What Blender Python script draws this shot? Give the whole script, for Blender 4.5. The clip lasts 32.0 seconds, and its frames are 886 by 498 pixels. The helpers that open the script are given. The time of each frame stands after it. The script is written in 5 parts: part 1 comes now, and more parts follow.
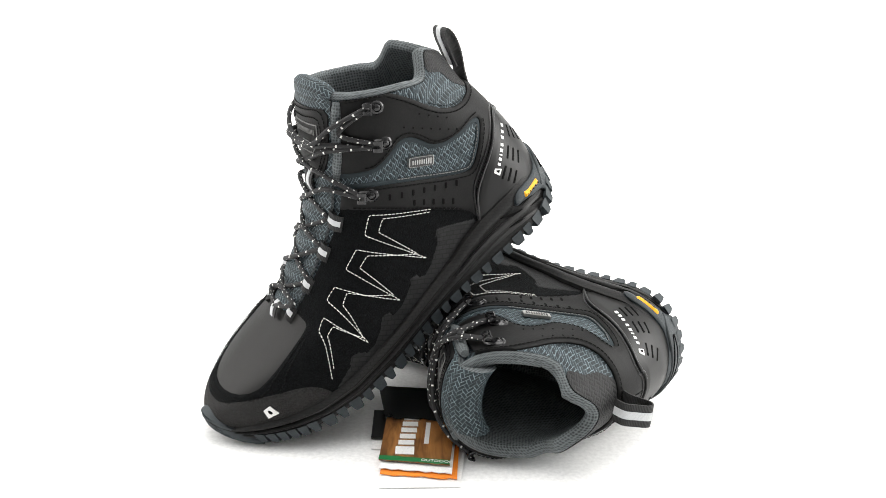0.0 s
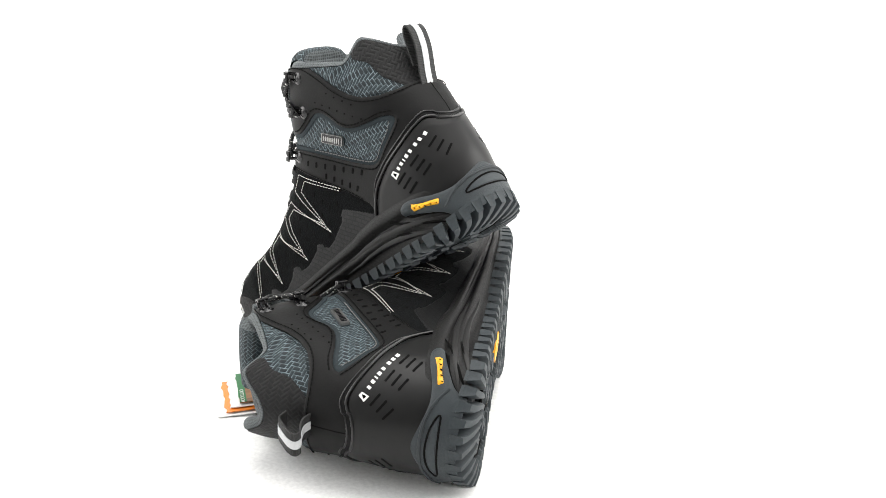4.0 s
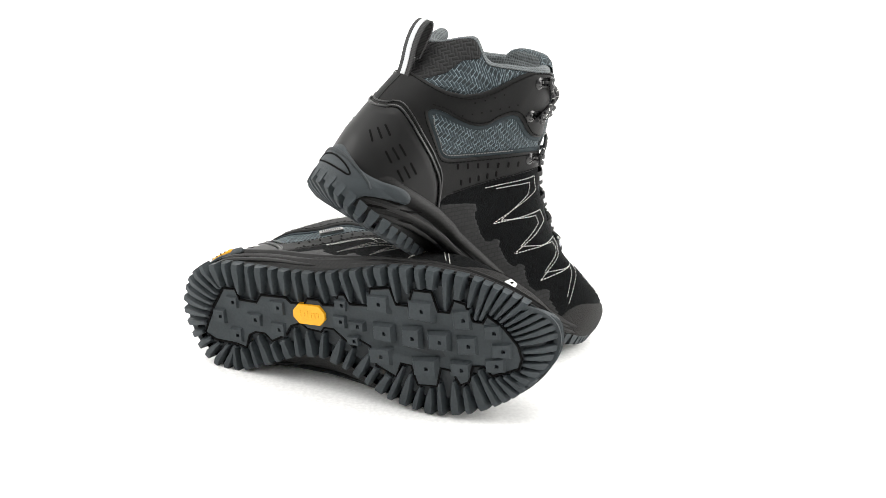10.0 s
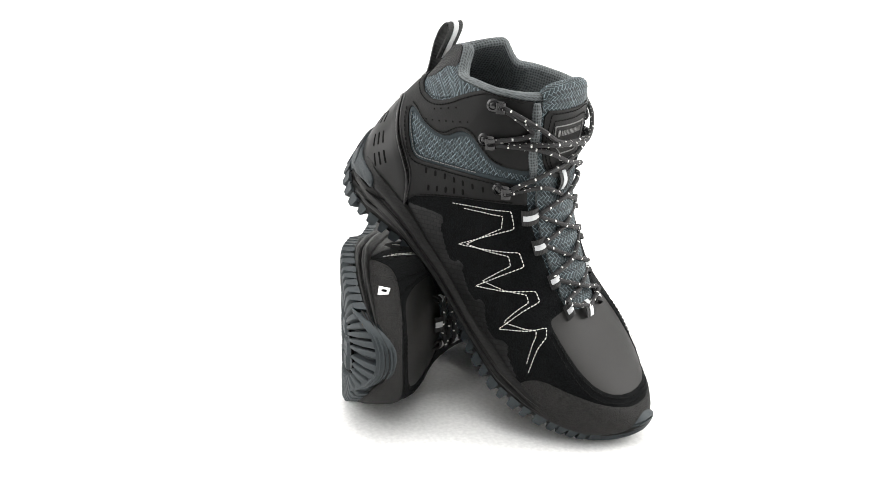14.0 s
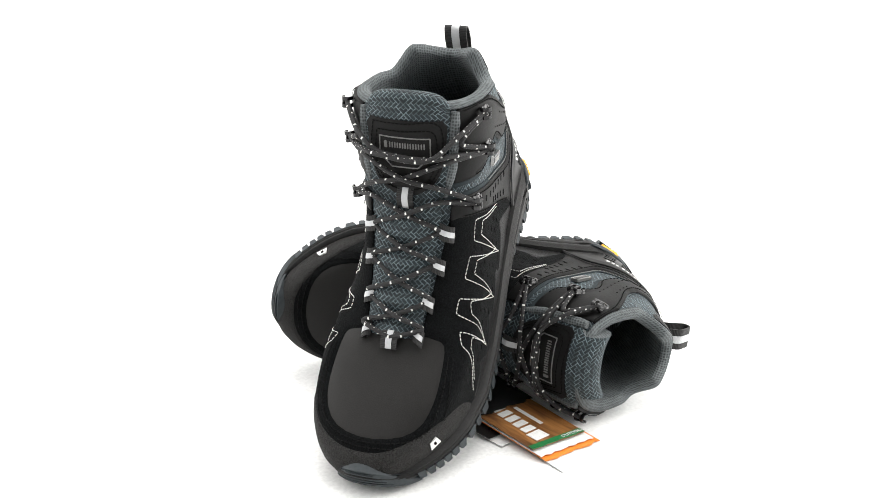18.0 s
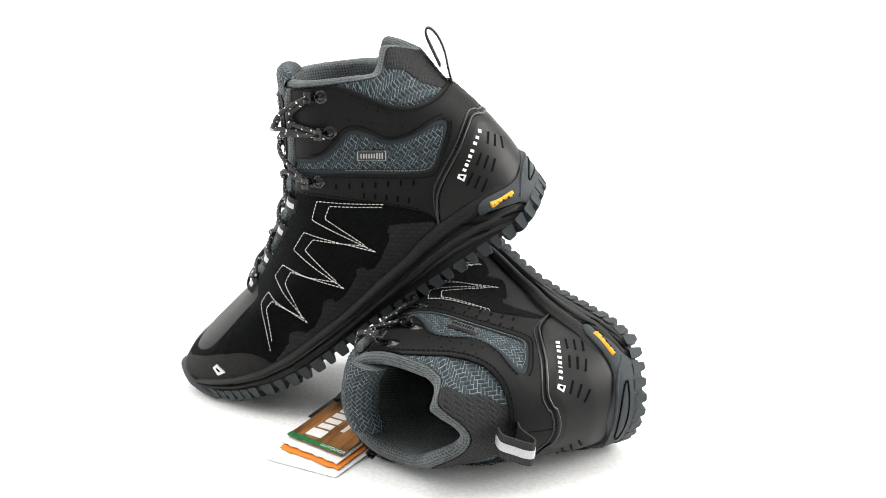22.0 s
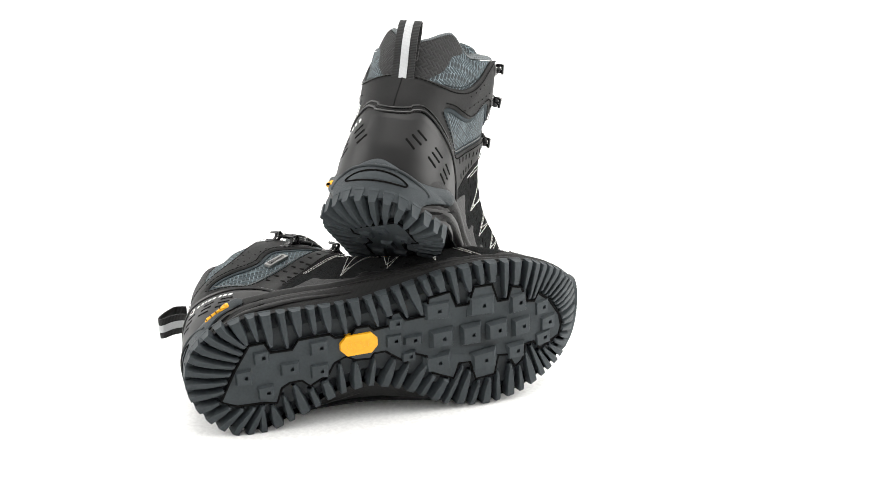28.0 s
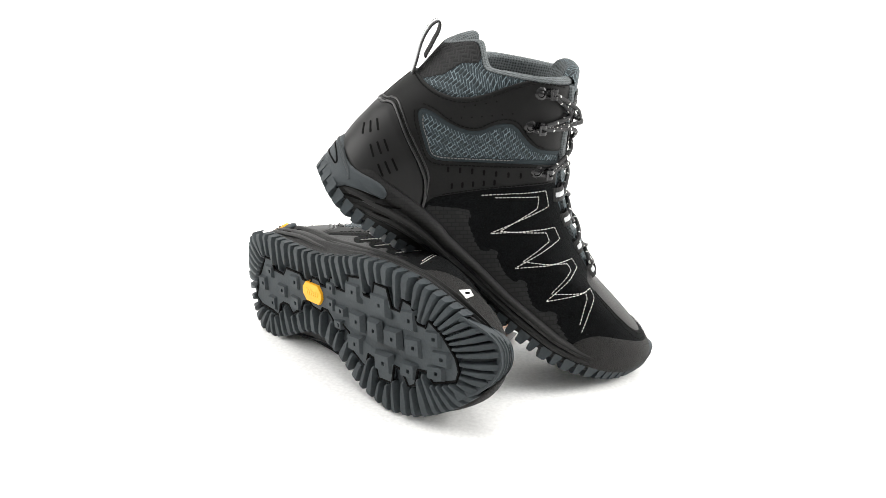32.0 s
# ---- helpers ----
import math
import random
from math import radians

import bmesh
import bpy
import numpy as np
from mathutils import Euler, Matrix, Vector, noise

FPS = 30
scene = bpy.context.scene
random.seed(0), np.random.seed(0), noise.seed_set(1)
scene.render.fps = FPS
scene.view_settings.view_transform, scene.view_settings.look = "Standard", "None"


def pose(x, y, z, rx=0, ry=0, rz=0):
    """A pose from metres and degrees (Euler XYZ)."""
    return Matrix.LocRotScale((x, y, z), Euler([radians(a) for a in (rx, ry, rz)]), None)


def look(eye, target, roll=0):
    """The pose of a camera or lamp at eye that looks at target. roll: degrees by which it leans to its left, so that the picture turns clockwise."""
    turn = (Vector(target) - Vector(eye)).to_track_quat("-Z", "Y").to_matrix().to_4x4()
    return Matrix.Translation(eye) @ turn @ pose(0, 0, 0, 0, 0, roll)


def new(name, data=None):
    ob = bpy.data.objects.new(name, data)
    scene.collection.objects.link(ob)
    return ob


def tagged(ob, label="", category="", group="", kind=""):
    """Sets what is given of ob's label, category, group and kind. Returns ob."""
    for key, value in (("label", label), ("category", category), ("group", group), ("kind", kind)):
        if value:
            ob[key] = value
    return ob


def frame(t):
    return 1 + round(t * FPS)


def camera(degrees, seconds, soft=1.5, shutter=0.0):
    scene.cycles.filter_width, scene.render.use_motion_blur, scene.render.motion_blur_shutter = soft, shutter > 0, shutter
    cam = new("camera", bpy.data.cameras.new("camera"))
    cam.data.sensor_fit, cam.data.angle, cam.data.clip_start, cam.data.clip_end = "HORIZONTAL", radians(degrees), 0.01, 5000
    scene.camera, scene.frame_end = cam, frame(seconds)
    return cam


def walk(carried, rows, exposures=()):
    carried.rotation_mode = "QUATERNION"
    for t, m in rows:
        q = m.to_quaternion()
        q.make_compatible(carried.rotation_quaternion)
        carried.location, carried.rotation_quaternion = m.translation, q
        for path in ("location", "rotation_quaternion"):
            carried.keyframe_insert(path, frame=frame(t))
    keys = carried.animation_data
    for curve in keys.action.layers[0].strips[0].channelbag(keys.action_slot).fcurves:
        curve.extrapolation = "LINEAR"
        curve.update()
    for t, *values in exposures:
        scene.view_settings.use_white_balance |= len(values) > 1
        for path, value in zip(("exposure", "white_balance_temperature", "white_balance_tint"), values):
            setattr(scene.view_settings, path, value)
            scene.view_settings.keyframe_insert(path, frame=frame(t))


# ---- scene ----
cam = camera(43.18, 32.0, soft=0.4)
EYE = (0.0, -0.85, 0.4057)
STAND = look(EYE, (0.01328, 0.09542, 0.08003), 1.733)
walk(cam, [(0.0, STAND), (32.0, STAND)])
TURN = 17.651          # degrees a second, clockwise from above

# ---- light: white tent, daylight-white softboxes ----
world = bpy.data.worlds.new("white_room")
scene.world = world
world.use_nodes = True
world.node_tree.nodes["Background"].inputs[0].default_value = (1.0, 0.995, 0.985, 1)
world.node_tree.nodes["Background"].inputs[1].default_value = 1.0
scene.view_settings.exposure = 0.5


def softbox(name, eye, target, w, h, power, tint=(1.0, 0.985, 0.96)):
    data = bpy.data.lights.new(name, "AREA")
    data.shape, data.size, data.size_y, data.energy, data.color = "RECTANGLE", w, h, power, tint
    ob = new(name, data)
    ob.matrix_world = look(eye, target)
    return tagged(ob, "white fabric softbox lighting the table", "softbox", kind="structure")


softbox("softbox_top", (0.0, 0.1, 1.35), (0, 0, 0.1), 1.1, 0.9, 10)
softbox("softbox_left", (-1.25, 0.10, 0.65), (0, 0, 0.10), 0.8, 0.9, 7)
softbox("softbox_right", (1.25, 0.10, 0.65), (0, 0, 0.10), 0.8, 0.9, 13)

# ---- materials ----


class Nodes:
    def __init__(self, name, base=(0.5, 0.5, 0.5), rough=0.6, metal=0.0, spec=0.5):
        self.m = bpy.data.materials.new(name)
        self.m.use_nodes = True
        self.t = self.m.node_tree
        self.b = self.t.nodes["Principled BSDF"]
        self.b.inputs["Base Color"].default_value = (*base, 1)
        self.b.inputs["Roughness"].default_value = rough
        self.b.inputs["Metallic"].default_value = metal
        self.b.inputs["Specular IOR Level"].default_value = spec

    def add(self, kind, **values):
        n = self.t.nodes.new(kind)
        for k, v in values.items():
            if k in n.inputs:
                n.inputs[k].default_value = v
        return n

    def link(self, a, ao, b, bi):
        self.t.links.new(a.outputs[ao], b.inputs[bi])

    def noise(self, scale, detail=3.0, rough=0.55, kind="Object"):
        c = self.add("ShaderNodeTexCoord")
        n = self.add("ShaderNodeTexNoise", Scale=scale, Detail=detail, Roughness=rough)
        self.link(c, kind, n, "Vector")
        return n

    def ramp(self, src, out, lo, hi, a, b):
        r = self.add("ShaderNodeValToRGB")
        r.color_ramp.elements[0].position, r.color_ramp.elements[1].position = lo, hi
        r.color_ramp.elements[0].color, r.color_ramp.elements[1].color = (*a, 1), (*b, 1)
        self.link(src, out, r, "Fac")
        return r

    def mix(self, fac, a, b, mode="MIX"):
        n = self.add("ShaderNodeMix")
        n.data_type, n.blend_type = "RGBA", mode
        if isinstance(fac, (int, float)):
            n.inputs[0].default_value = fac
        else:
            self.t.links.new(fac, n.inputs[0])
        for sock, v in ((6, a), (7, b)):
            if isinstance(v, tuple):
                n.inputs[sock].default_value = (*v, 1)
            else:
                self.t.links.new(v, n.inputs[sock])
        return n

    def bump(self, src, out, strength, dist, prev=None):
        n = self.add("ShaderNodeBump", Strength=strength, Distance=dist)
        self.link(src, out, n, "Height")
        if prev:
            self.link(prev, "Normal", n, "Normal")
        self.link(n, "Normal", self.b, "Normal")
        return n

    def math(self, op, a, b=None):
        n = self.add("ShaderNodeMath")
        n.operation = op
        for i, v in enumerate((a, b)):
            if isinstance(v, (int, float)):
                n.inputs[i].default_value = v
            elif v is not None:
                self.t.links.new(v, n.inputs[i])
        return n.outputs[0]


def grained(name, a, b, rough, grain=900, stain=25, strength=0.25, dist=0.0004, spec=0.5, metal=0.0, sheen=0.0, speck=0.35):
    """Base colour varied at two scales, with fine relief."""
    n = Nodes(name, a, rough, metal, spec)
    fine, wide = n.noise(grain, 4), n.noise(stain, 4)
    r = n.ramp(wide, "Fac", 0.3, 0.7, a, b)
    m = n.mix(speck, r.outputs[0], n.ramp(fine, "Fac", 0.25 if speck < .5 else 0.38, 0.75 if speck < .5 else 0.62, tuple(v * (0.7 if speck < .5 else 0.3) for v in a), tuple(v * (1.25 if speck < .5 else 1.6) for v in b)).outputs[0])
    n.t.links.new(m.outputs[2], n.b.inputs["Base Color"])
    rr = n.add("ShaderNodeMapRange")
    rr.inputs["To Min"].default_value, rr.inputs["To Max"].default_value = rough - 0.07, min(1, rough + 0.07)
    n.link(wide, "Fac", rr, "Value")
    n.link(rr, "Result", n.b, "Roughness")
    n.bump(fine, "Fac", strength, dist)
    if sheen:
        n.b.inputs["Sheen Weight"].default_value = sheen
    return n.m


def weave(name, dark, light, cell=0.0030, line=0.05, rough=0.62, turn=38):
    """Jacquard cloth: a herringbone of small bricks outlined by pale threads."""
    n = Nodes(name, dark, rough, 0.0, 0.3)
    c = n.add("ShaderNodeTexCoord")
    mp = n.add("ShaderNodeMapping")
    mp.inputs["Rotation"].default_value = (0, 0, radians(turn))
    mp.inputs["Scale"].default_value = (1 / cell, 1 / cell, 1)
    n.link(c, "UV", mp, "Vector")
    wob = n.noise(320, 2, kind="UV")
    add = n.add("ShaderNodeMixRGB")
    add.blend_type = "LINEAR_LIGHT"
    add.inputs[0].default_value = 0.10
    n.link(mp, "Vector", add, "Color1")
    n.link(wob, "Color", add, "Color2")
    sep = n.add("ShaderNodeSeparateXYZ")
    n.link(add, "Color", sep, "Vector")
    x, y = sep.outputs[0], sep.outputs[1]
    fx, fy = n.math("FRACT", x), n.math("FRACT", y)
    k = n.math("FLOORED_MODULO", n.math("SUBTRACT", n.math("FLOOR", x), n.math("FLOOR", y)), 4.0)
    kind = [n.math("LESS_THAN", n.math("ABSOLUTE", n.math("SUBTRACT", k, float(i))), 0.5) for i in range(4)]
    left, right = n.math("ADD", fx, kind[1]), n.math("ADD", n.math("SUBTRACT", 1.0, fx), kind[0])
    low, high = n.math("ADD", fy, kind[2]), n.math("ADD", n.math("SUBTRACT", 1.0, fy), kind[3])
    edge = n.math("MINIMUM", n.math("MINIMUM", left, right), n.math("MINIMUM", low, high))
    flat = n.math("LESS_THAN", k, 1.5)
    soft = n.add("ShaderNodeMapRange")
    soft.inputs["From Min"].default_value, soft.inputs["From Max"].default_value = line, line + 0.09
    soft.inputs["To Min"].default_value, soft.inputs["To Max"].default_value = 1.0, 0.0
    n.t.links.new(edge, soft.inputs["Value"])
    patchy = n.noise(150, 3, kind="UV")
    shine = n.add("ShaderNodeMapRange")
    shine.inputs["From Min"].default_value, shine.inputs["From Max"].default_value = 0.38, 0.62
    shine.inputs["To Min"].default_value, shine.inputs["To Max"].default_value = 0.25, 1.0
    n.link(patchy, "Fac", shine, "Value")
    thread = n.math("MULTIPLY", soft.outputs[0], shine.outputs[0])
    fine = n.noise(2600, 2, kind="UV")
    body = n.mix(flat, n.ramp(fine, "Fac", 0.35, 0.65, tuple(v * 0.6 for v in dark), tuple(v * 1.3 for v in dark)).outputs[0],
                 n.ramp(fine, "Fac", 0.35, 0.65, tuple(v * 0.9 for v in dark), tuple(v * 1.9 for v in dark)).outputs[0])
    m = n.mix(thread, body.outputs[2], light)
    n.t.links.new(m.outputs[2], n.b.inputs["Base Color"])
    plump = n.math("MINIMUM", edge, 0.35)
    bp = n.add("ShaderNodeBump", Strength=0.8, Distance=0.0010)
    n.t.links.new(plump, bp.inputs["Height"])
    n.bump(fine, "Fac", 0.25, 0.0003, bp)
    return n.m


def knit(name, dark, light, cell=0.0022):
    """Open spacer mesh of the lining: small dark holes between pale yarns."""
    n = Nodes(name, dark, 0.85)
    c = n.add("ShaderNodeTexCoord")
    v = n.add("ShaderNodeTexVoronoi", Scale=1 / cell, Randomness=0.25)
    n.link(c, "UV", v, "Vector")
    r = n.ramp(v, "Distance", 0.2, 0.55, dark, light)
    wide = n.noise(40, 3)
    m = n.mix(0.3, r.outputs[0], n.ramp(wide, "Fac", 0.3, 0.7, dark, light).outputs[0])
    n.t.links.new(m.outputs[2], n.b.inputs["Base Color"])
    n.bump(v, "Distance", 0.6, 0.0006)
    return n.m


def speckled(name):
    """Round black cord with short pale flecks."""
    n = Nodes(name, (0.008, 0.008, 0.009), 0.7)
    c = n.add("ShaderNodeTexCoord")
    s = n.add("ShaderNodeSeparateXYZ")
    n.link(c, "UV", s, "Vector")
    u = n.math("MULTIPLY", s.outputs[0], 1 / 0.0040)
    cell, f = n.math("FLOOR", u), n.math("FRACT", u)
    a = n.math("LESS_THAN", f, 0.30)
    turn = n.math("FRACT", n.math("ADD", s.outputs[1], n.math("MULTIPLY", cell, 0.387)))
    b = n.math("LESS_THAN", turn, 0.19)
    both = n.math("MULTIPLY", a, b)
    braid = n.add("ShaderNodeTexWave", Scale=500.0, Distortion=2.0)
    n.link(c, "UV", braid, "Vector")
    base = n.ramp(braid, "Color", 0.2, 0.8, (0.002, 0.002, 0.0022), (0.010, 0.010, 0.011))
    m = n.mix(both, base.outputs[0], (0.75, 0.75, 0.72))
    n.t.links.new(m.outputs[2], n.b.inputs["Base Color"])
    n.bump(braid, "Color", 0.4, 0.0003)
    return n.m


def ribbed(name, a, b, pitch=0.0012, rough=0.75):
    n = Nodes(name, a, rough)
    c = n.add("ShaderNodeTexCoord")
    w = n.add("ShaderNodeTexWave", Scale=0.314 / pitch, Distortion=0.6)
    n.link(c, "UV", w, "Vector")
    r = n.ramp(w, "Color", 0.1, 0.9, a, b)
    n.t.links.new(r.outputs[0], n.b.inputs["Base Color"])
    n.bump(w, "Color", 0.5, 0.0003)
    return n.m


def hatched(name, a, b, rough=0.55, scale=0.003, spec=0.25):
    """Moulded film with a fine chevron relief."""
    n = Nodes(name, a, rough, 0.0, spec)
    c = n.add("ShaderNodeTexCoord")
    mp = n.add("ShaderNodeMapping")
    mp.inputs["Rotation"].default_value = (0, 0, radians(-40))
    n.link(c, "UV", mp, "Vector")
    br = n.add("ShaderNodeTexBrick", Scale=1.0)
    br.inputs["Brick Width"].default_value = scale * 1.8
    br.inputs["Row Height"].default_value = scale
    br.inputs["Mortar Size"].default_value = scale * 0.1
    br.inputs["Color1"].default_value, br.inputs["Color2"].default_value = (*a, 1), (*b, 1)
    br.inputs["Mortar"].default_value = (*[v * 0.4 for v in a], 1)
    n.link(mp, "Vector", br, "Vector")
    fine = n.noise(1400, 3)
    n.link(br, "Color", n.b, "Base Color")
    bp = n.bump(br, "Fac", -0.9, 0.0007)
    n.bump(fine, "Fac", 0.4, 0.0005, bp)
    return n.m


CLOTH = weave("grey_blue_jacquard", (0.0115, 0.0180, 0.0215), (0.17, 0.22, 0.24), turn=8)
CLOTH_TONGUE = weave("grey_blue_tongue_jacquard", (0.0105, 0.0165, 0.0195), (0.15, 0.195, 0.21), cell=0.0025, turn=45)
CLOTH_DARK = weave("black_jacquard", (0.0035, 0.0035, 0.0037), (0.012, 0.012, 0.012), turn=45)
LINING = knit("grey_spacer_mesh", (0.0144, 0.01728, 0.01872), (0.1224, 0.1368, 0.1404))
SUEDE = grained("black_suede", (0.002058, 0.00245, 0.002646), (0.004165, 0.004802, 0.005145), 0.95, 900, 60, 0.9, 0.0010, 0.06, 0, 0.02, 0.6)
LEATHER = grained("matt_black_leather", (0.0049, 0.0049, 0.0049), (0.0072, 0.0072, 0.0071), 0.55, 700, 18, 0.3, 0.0004, 0.15)
TOE_LEATHER = grained("dark_grey_toe_leather", (0.01285, 0.01255, 0.01193), (0.01775, 0.01714, 0.01652), 0.5, 1100, 22, 0.3, 0.0004, 0.16)
COUNTER = grained("satin_black_heel_film", (0.00468, 0.00468, 0.00468), (0.00648, 0.00648, 0.00648), 0.42, 1500, 14, 0.08, 0.0002, 0.26)
PIPING = grained("gloss_black_piping", (0.0048, 0.0048, 0.0048), (0.0072, 0.0072, 0.0072), 0.33, 600, 20, 0.05, 0.0002)
BUMPER = grained("pebbled_black_rubber", (0.01275, 0.01241, 0.0119), (0.0221, 0.0215, 0.02082), 0.72, 1000, 45, 1.0, 0.0014, 0.18, 0, 0, 0.65)
MIDSOLE = hatched("black_foam_midsole", (0.0056, 0.00552, 0.00536), (0.008, 0.00784, 0.0076), 0.55, 0.0028)
FOAM = grained("smooth_black_foam", (0.0048, 0.0048, 0.00472), (0.008, 0.00784, 0.00768), 0.5, 900, 30, 0.25, 0.0004, 0.35)
FILM = hatched("black_hatched_film", (0.0062, 0.0064, 0.0066), (0.0105, 0.0108, 0.0110), 0.5, 0.0034, 0.2)
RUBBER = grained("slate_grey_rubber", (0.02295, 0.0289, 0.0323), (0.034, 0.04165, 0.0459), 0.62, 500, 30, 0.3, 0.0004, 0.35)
# lug rubber darkened to paint shade between the lugs and in the heel arc
RUBBER_SHADED = grained("shaded_slate_rubber", (0.016, 0.02, 0.0224), (0.0248, 0.0304, 0.0336), 0.6, 700, 30, 0.35, 0.0005, 0.35)
RUBBER_SIDE = grained("slate_fine_rubber", (0.024, 0.030, 0.0335), (0.032, 0.039, 0.043), 0.55, 1900, 35, 0.6, 0.0005, 0.3)
YELLOW = grained("yellow_rubber", (0.80, 0.36, 0.004), (0.88, 0.42, 0.006), 0.5, 400, 20, 0.1, 0.0003)
WHITE = grained("white_print", (0.72, 0.72, 0.70), (0.8, 0.8, 0.78), 0.6, 900, 50, 0.1, 0.0002)
THREAD = grained("white_thread", (0.62, 0.62, 0.58), (0.78, 0.78, 0.74), 0.8, 2500, 60, 0.4, 0.0002)
THREAD_DARK = grained("black_thread", (0.0025, 0.0025, 0.0025), (0.006, 0.006, 0.006), 0.85, 2500, 60, 0.4, 0.0002, 0.1)
# near-black for shade painted into slots and grooves, and for dark print
SHADE_AND_PRINT = grained("shade_and_print_black", (0.002, 0.002, 0.002), (0.003, 0.003, 0.003), 0.9, 900, 50, 0.1, 0.0002, 0.1)
GUNMETAL = grained("black_enamelled_metal", (0.006, 0.006, 0.0065), (0.010, 0.010, 0.0105), 0.22, 600, 30, 0.05, 0.0002, 0.6, 0.2)
STEEL = grained("brushed_steel", (0.252, 0.252, 0.246), (0.33, 0.33, 0.324), 0.28, 900, 30, 0.1, 0.0002, 0.5, 0.9)
LACE = speckled("flecked_black_cord")
WEBBING = ribbed("black_webbing", (0.0042, 0.0042, 0.0042), (0.0182, 0.0182, 0.0182))
STRIPE = ribbed("reflective_grey_stripe", (0.47, 0.48, 0.49), (0.56, 0.57, 0.58), 0.0006, 0.4)
GREY_PRINT = grained("silver_grey_print", (0.1105, 0.1105, 0.1062), (0.1445, 0.1445, 0.1403), 0.5, 900, 30, 0.1, 0.0002)
TRIM = grained("blue_grey_trim", (0.0168, 0.0231, 0.0266), (0.028, 0.0364, 0.0406), 0.8, 1600, 40, 0.5, 0.0004, 0.2)
CARD = grained("white_card", (0.74, 0.74, 0.73), (0.8, 0.8, 0.79), 0.55, 600, 20, 0.05, 0.0001)
TABLE = grained("white_acrylic_table", (0.86, 0.86, 0.85), (0.9, 0.9, 0.89), 0.3, 300, 8, 0.02, 0.0001, 0.4)
PAPER = grained("white_paper_sweep", (0.86, 0.86, 0.855), (0.9, 0.9, 0.895), 0.8, 300, 4, 0.02, 0.0001, 0.3)
# grey of the added wall that darkens the camera side
ADDED_WALL = grained("added_wall_grey", (0.30, 0.30, 0.30), (0.36, 0.36, 0.36), 0.8, 60, 3, 0.1, 0.002)
BLACK_CARD = grained("black_gloss_card", (0.006, 0.006, 0.006), (0.01, 0.01, 0.01), 0.3, 600, 20, 0.05, 0.0001)
ORANGE = grained("orange_print", (0.75, 0.20, 0.02), (0.82, 0.25, 0.03), 0.4, 600, 20, 0.05, 0.0001)
GREEN = grained("green_print", (0.01, 0.13, 0.035), (0.015, 0.16, 0.045), 0.4, 600, 20, 0.05, 0.0001)


def printed_wood():
    n = Nodes("printed_wood_planks", (0.3, 0.13, 0.04), 0.35)
    c = n.add("ShaderNodeTexCoord")
    mp = n.add("ShaderNodeMapping")
    mp.inputs["Scale"].default_value = (90, 14, 60)
    n.link(c, "Object", mp, "Vector")
    a = n.add("ShaderNodeTexNoise", Scale=1.6, Detail=6.0, Distortion=1.6)
    n.link(mp, "Vector", a, "Vector")
    r = n.ramp(a, "Fac", 0.32, 0.68, (0.045, 0.014, 0.005), (0.42, 0.19, 0.06))
    wide = n.noise(30, 2)
    m = n.mix(0.4, r.outputs[0], n.ramp(wide, "Fac", 0.35, 0.65, (0.03, 0.010, 0.004), (0.40, 0.17, 0.05)).outputs[0])
    n.t.links.new(m.outputs[2], n.b.inputs["Base Color"])
    return n.m


WOOD = printed_wood()

# ---- mesh helpers ----
SIDE = 1.0          # 1 builds the left boot, -1 its mirror image


def part(name, verts, faces, material, parent, label="", uv=None, sharp=40, kind="", flip=True):
    """One mesh object under a thing or a part; mirrored for the right boot."""
    v = np.array(verts, float).reshape(-1, 3)
    if SIDE < 0 and flip:
        v = v * (1, -1, 1)
        faces = [tuple(reversed(f)) for f in faces]
    me = bpy.data.meshes.new(name)
    me.from_pydata(v.tolist(), [], [tuple(int(i) for i in f) for f in faces])
    if uv is not None:
        layer = me.uv_layers.new(name="UVMap")
        idx = np.zeros(len(me.loops), int)
        me.loops.foreach_get("vertex_index", idx)
        layer.data.foreach_set("uv", np.asarray(uv, float)[idx].ravel())
    me.shade_smooth()
    me.set_sharp_from_angle(angle=radians(sharp))
    me.materials.append(material)
    ob = new(name, me)
    ob.parent = parent
    if label or kind:
        tagged(ob, label, kind=kind)
    return ob


def joined(chunks):
    """Several (verts, faces) as one."""
    vs, fs, n = [], [], 0
    for v, f in chunks:
        v = np.asarray(v, float).reshape(-1, 3)
        vs.append(v)
        fs += [tuple(i + n for i in q) for q in f]
        n += len(v)
    return np.concatenate(vs), fs


def block(base, top):
    """A closed body between two rings of the same count (base first, seen from the top counter-clockwise)."""
    n = len(base)
    v = np.array(list(base) + list(top), float)
    f = [tuple(reversed(range(n))), tuple(range(n, 2 * n))]
    f += [(i, (i + 1) % n, n + (i + 1) % n, n + i) for i in range(n)]
    return v, f


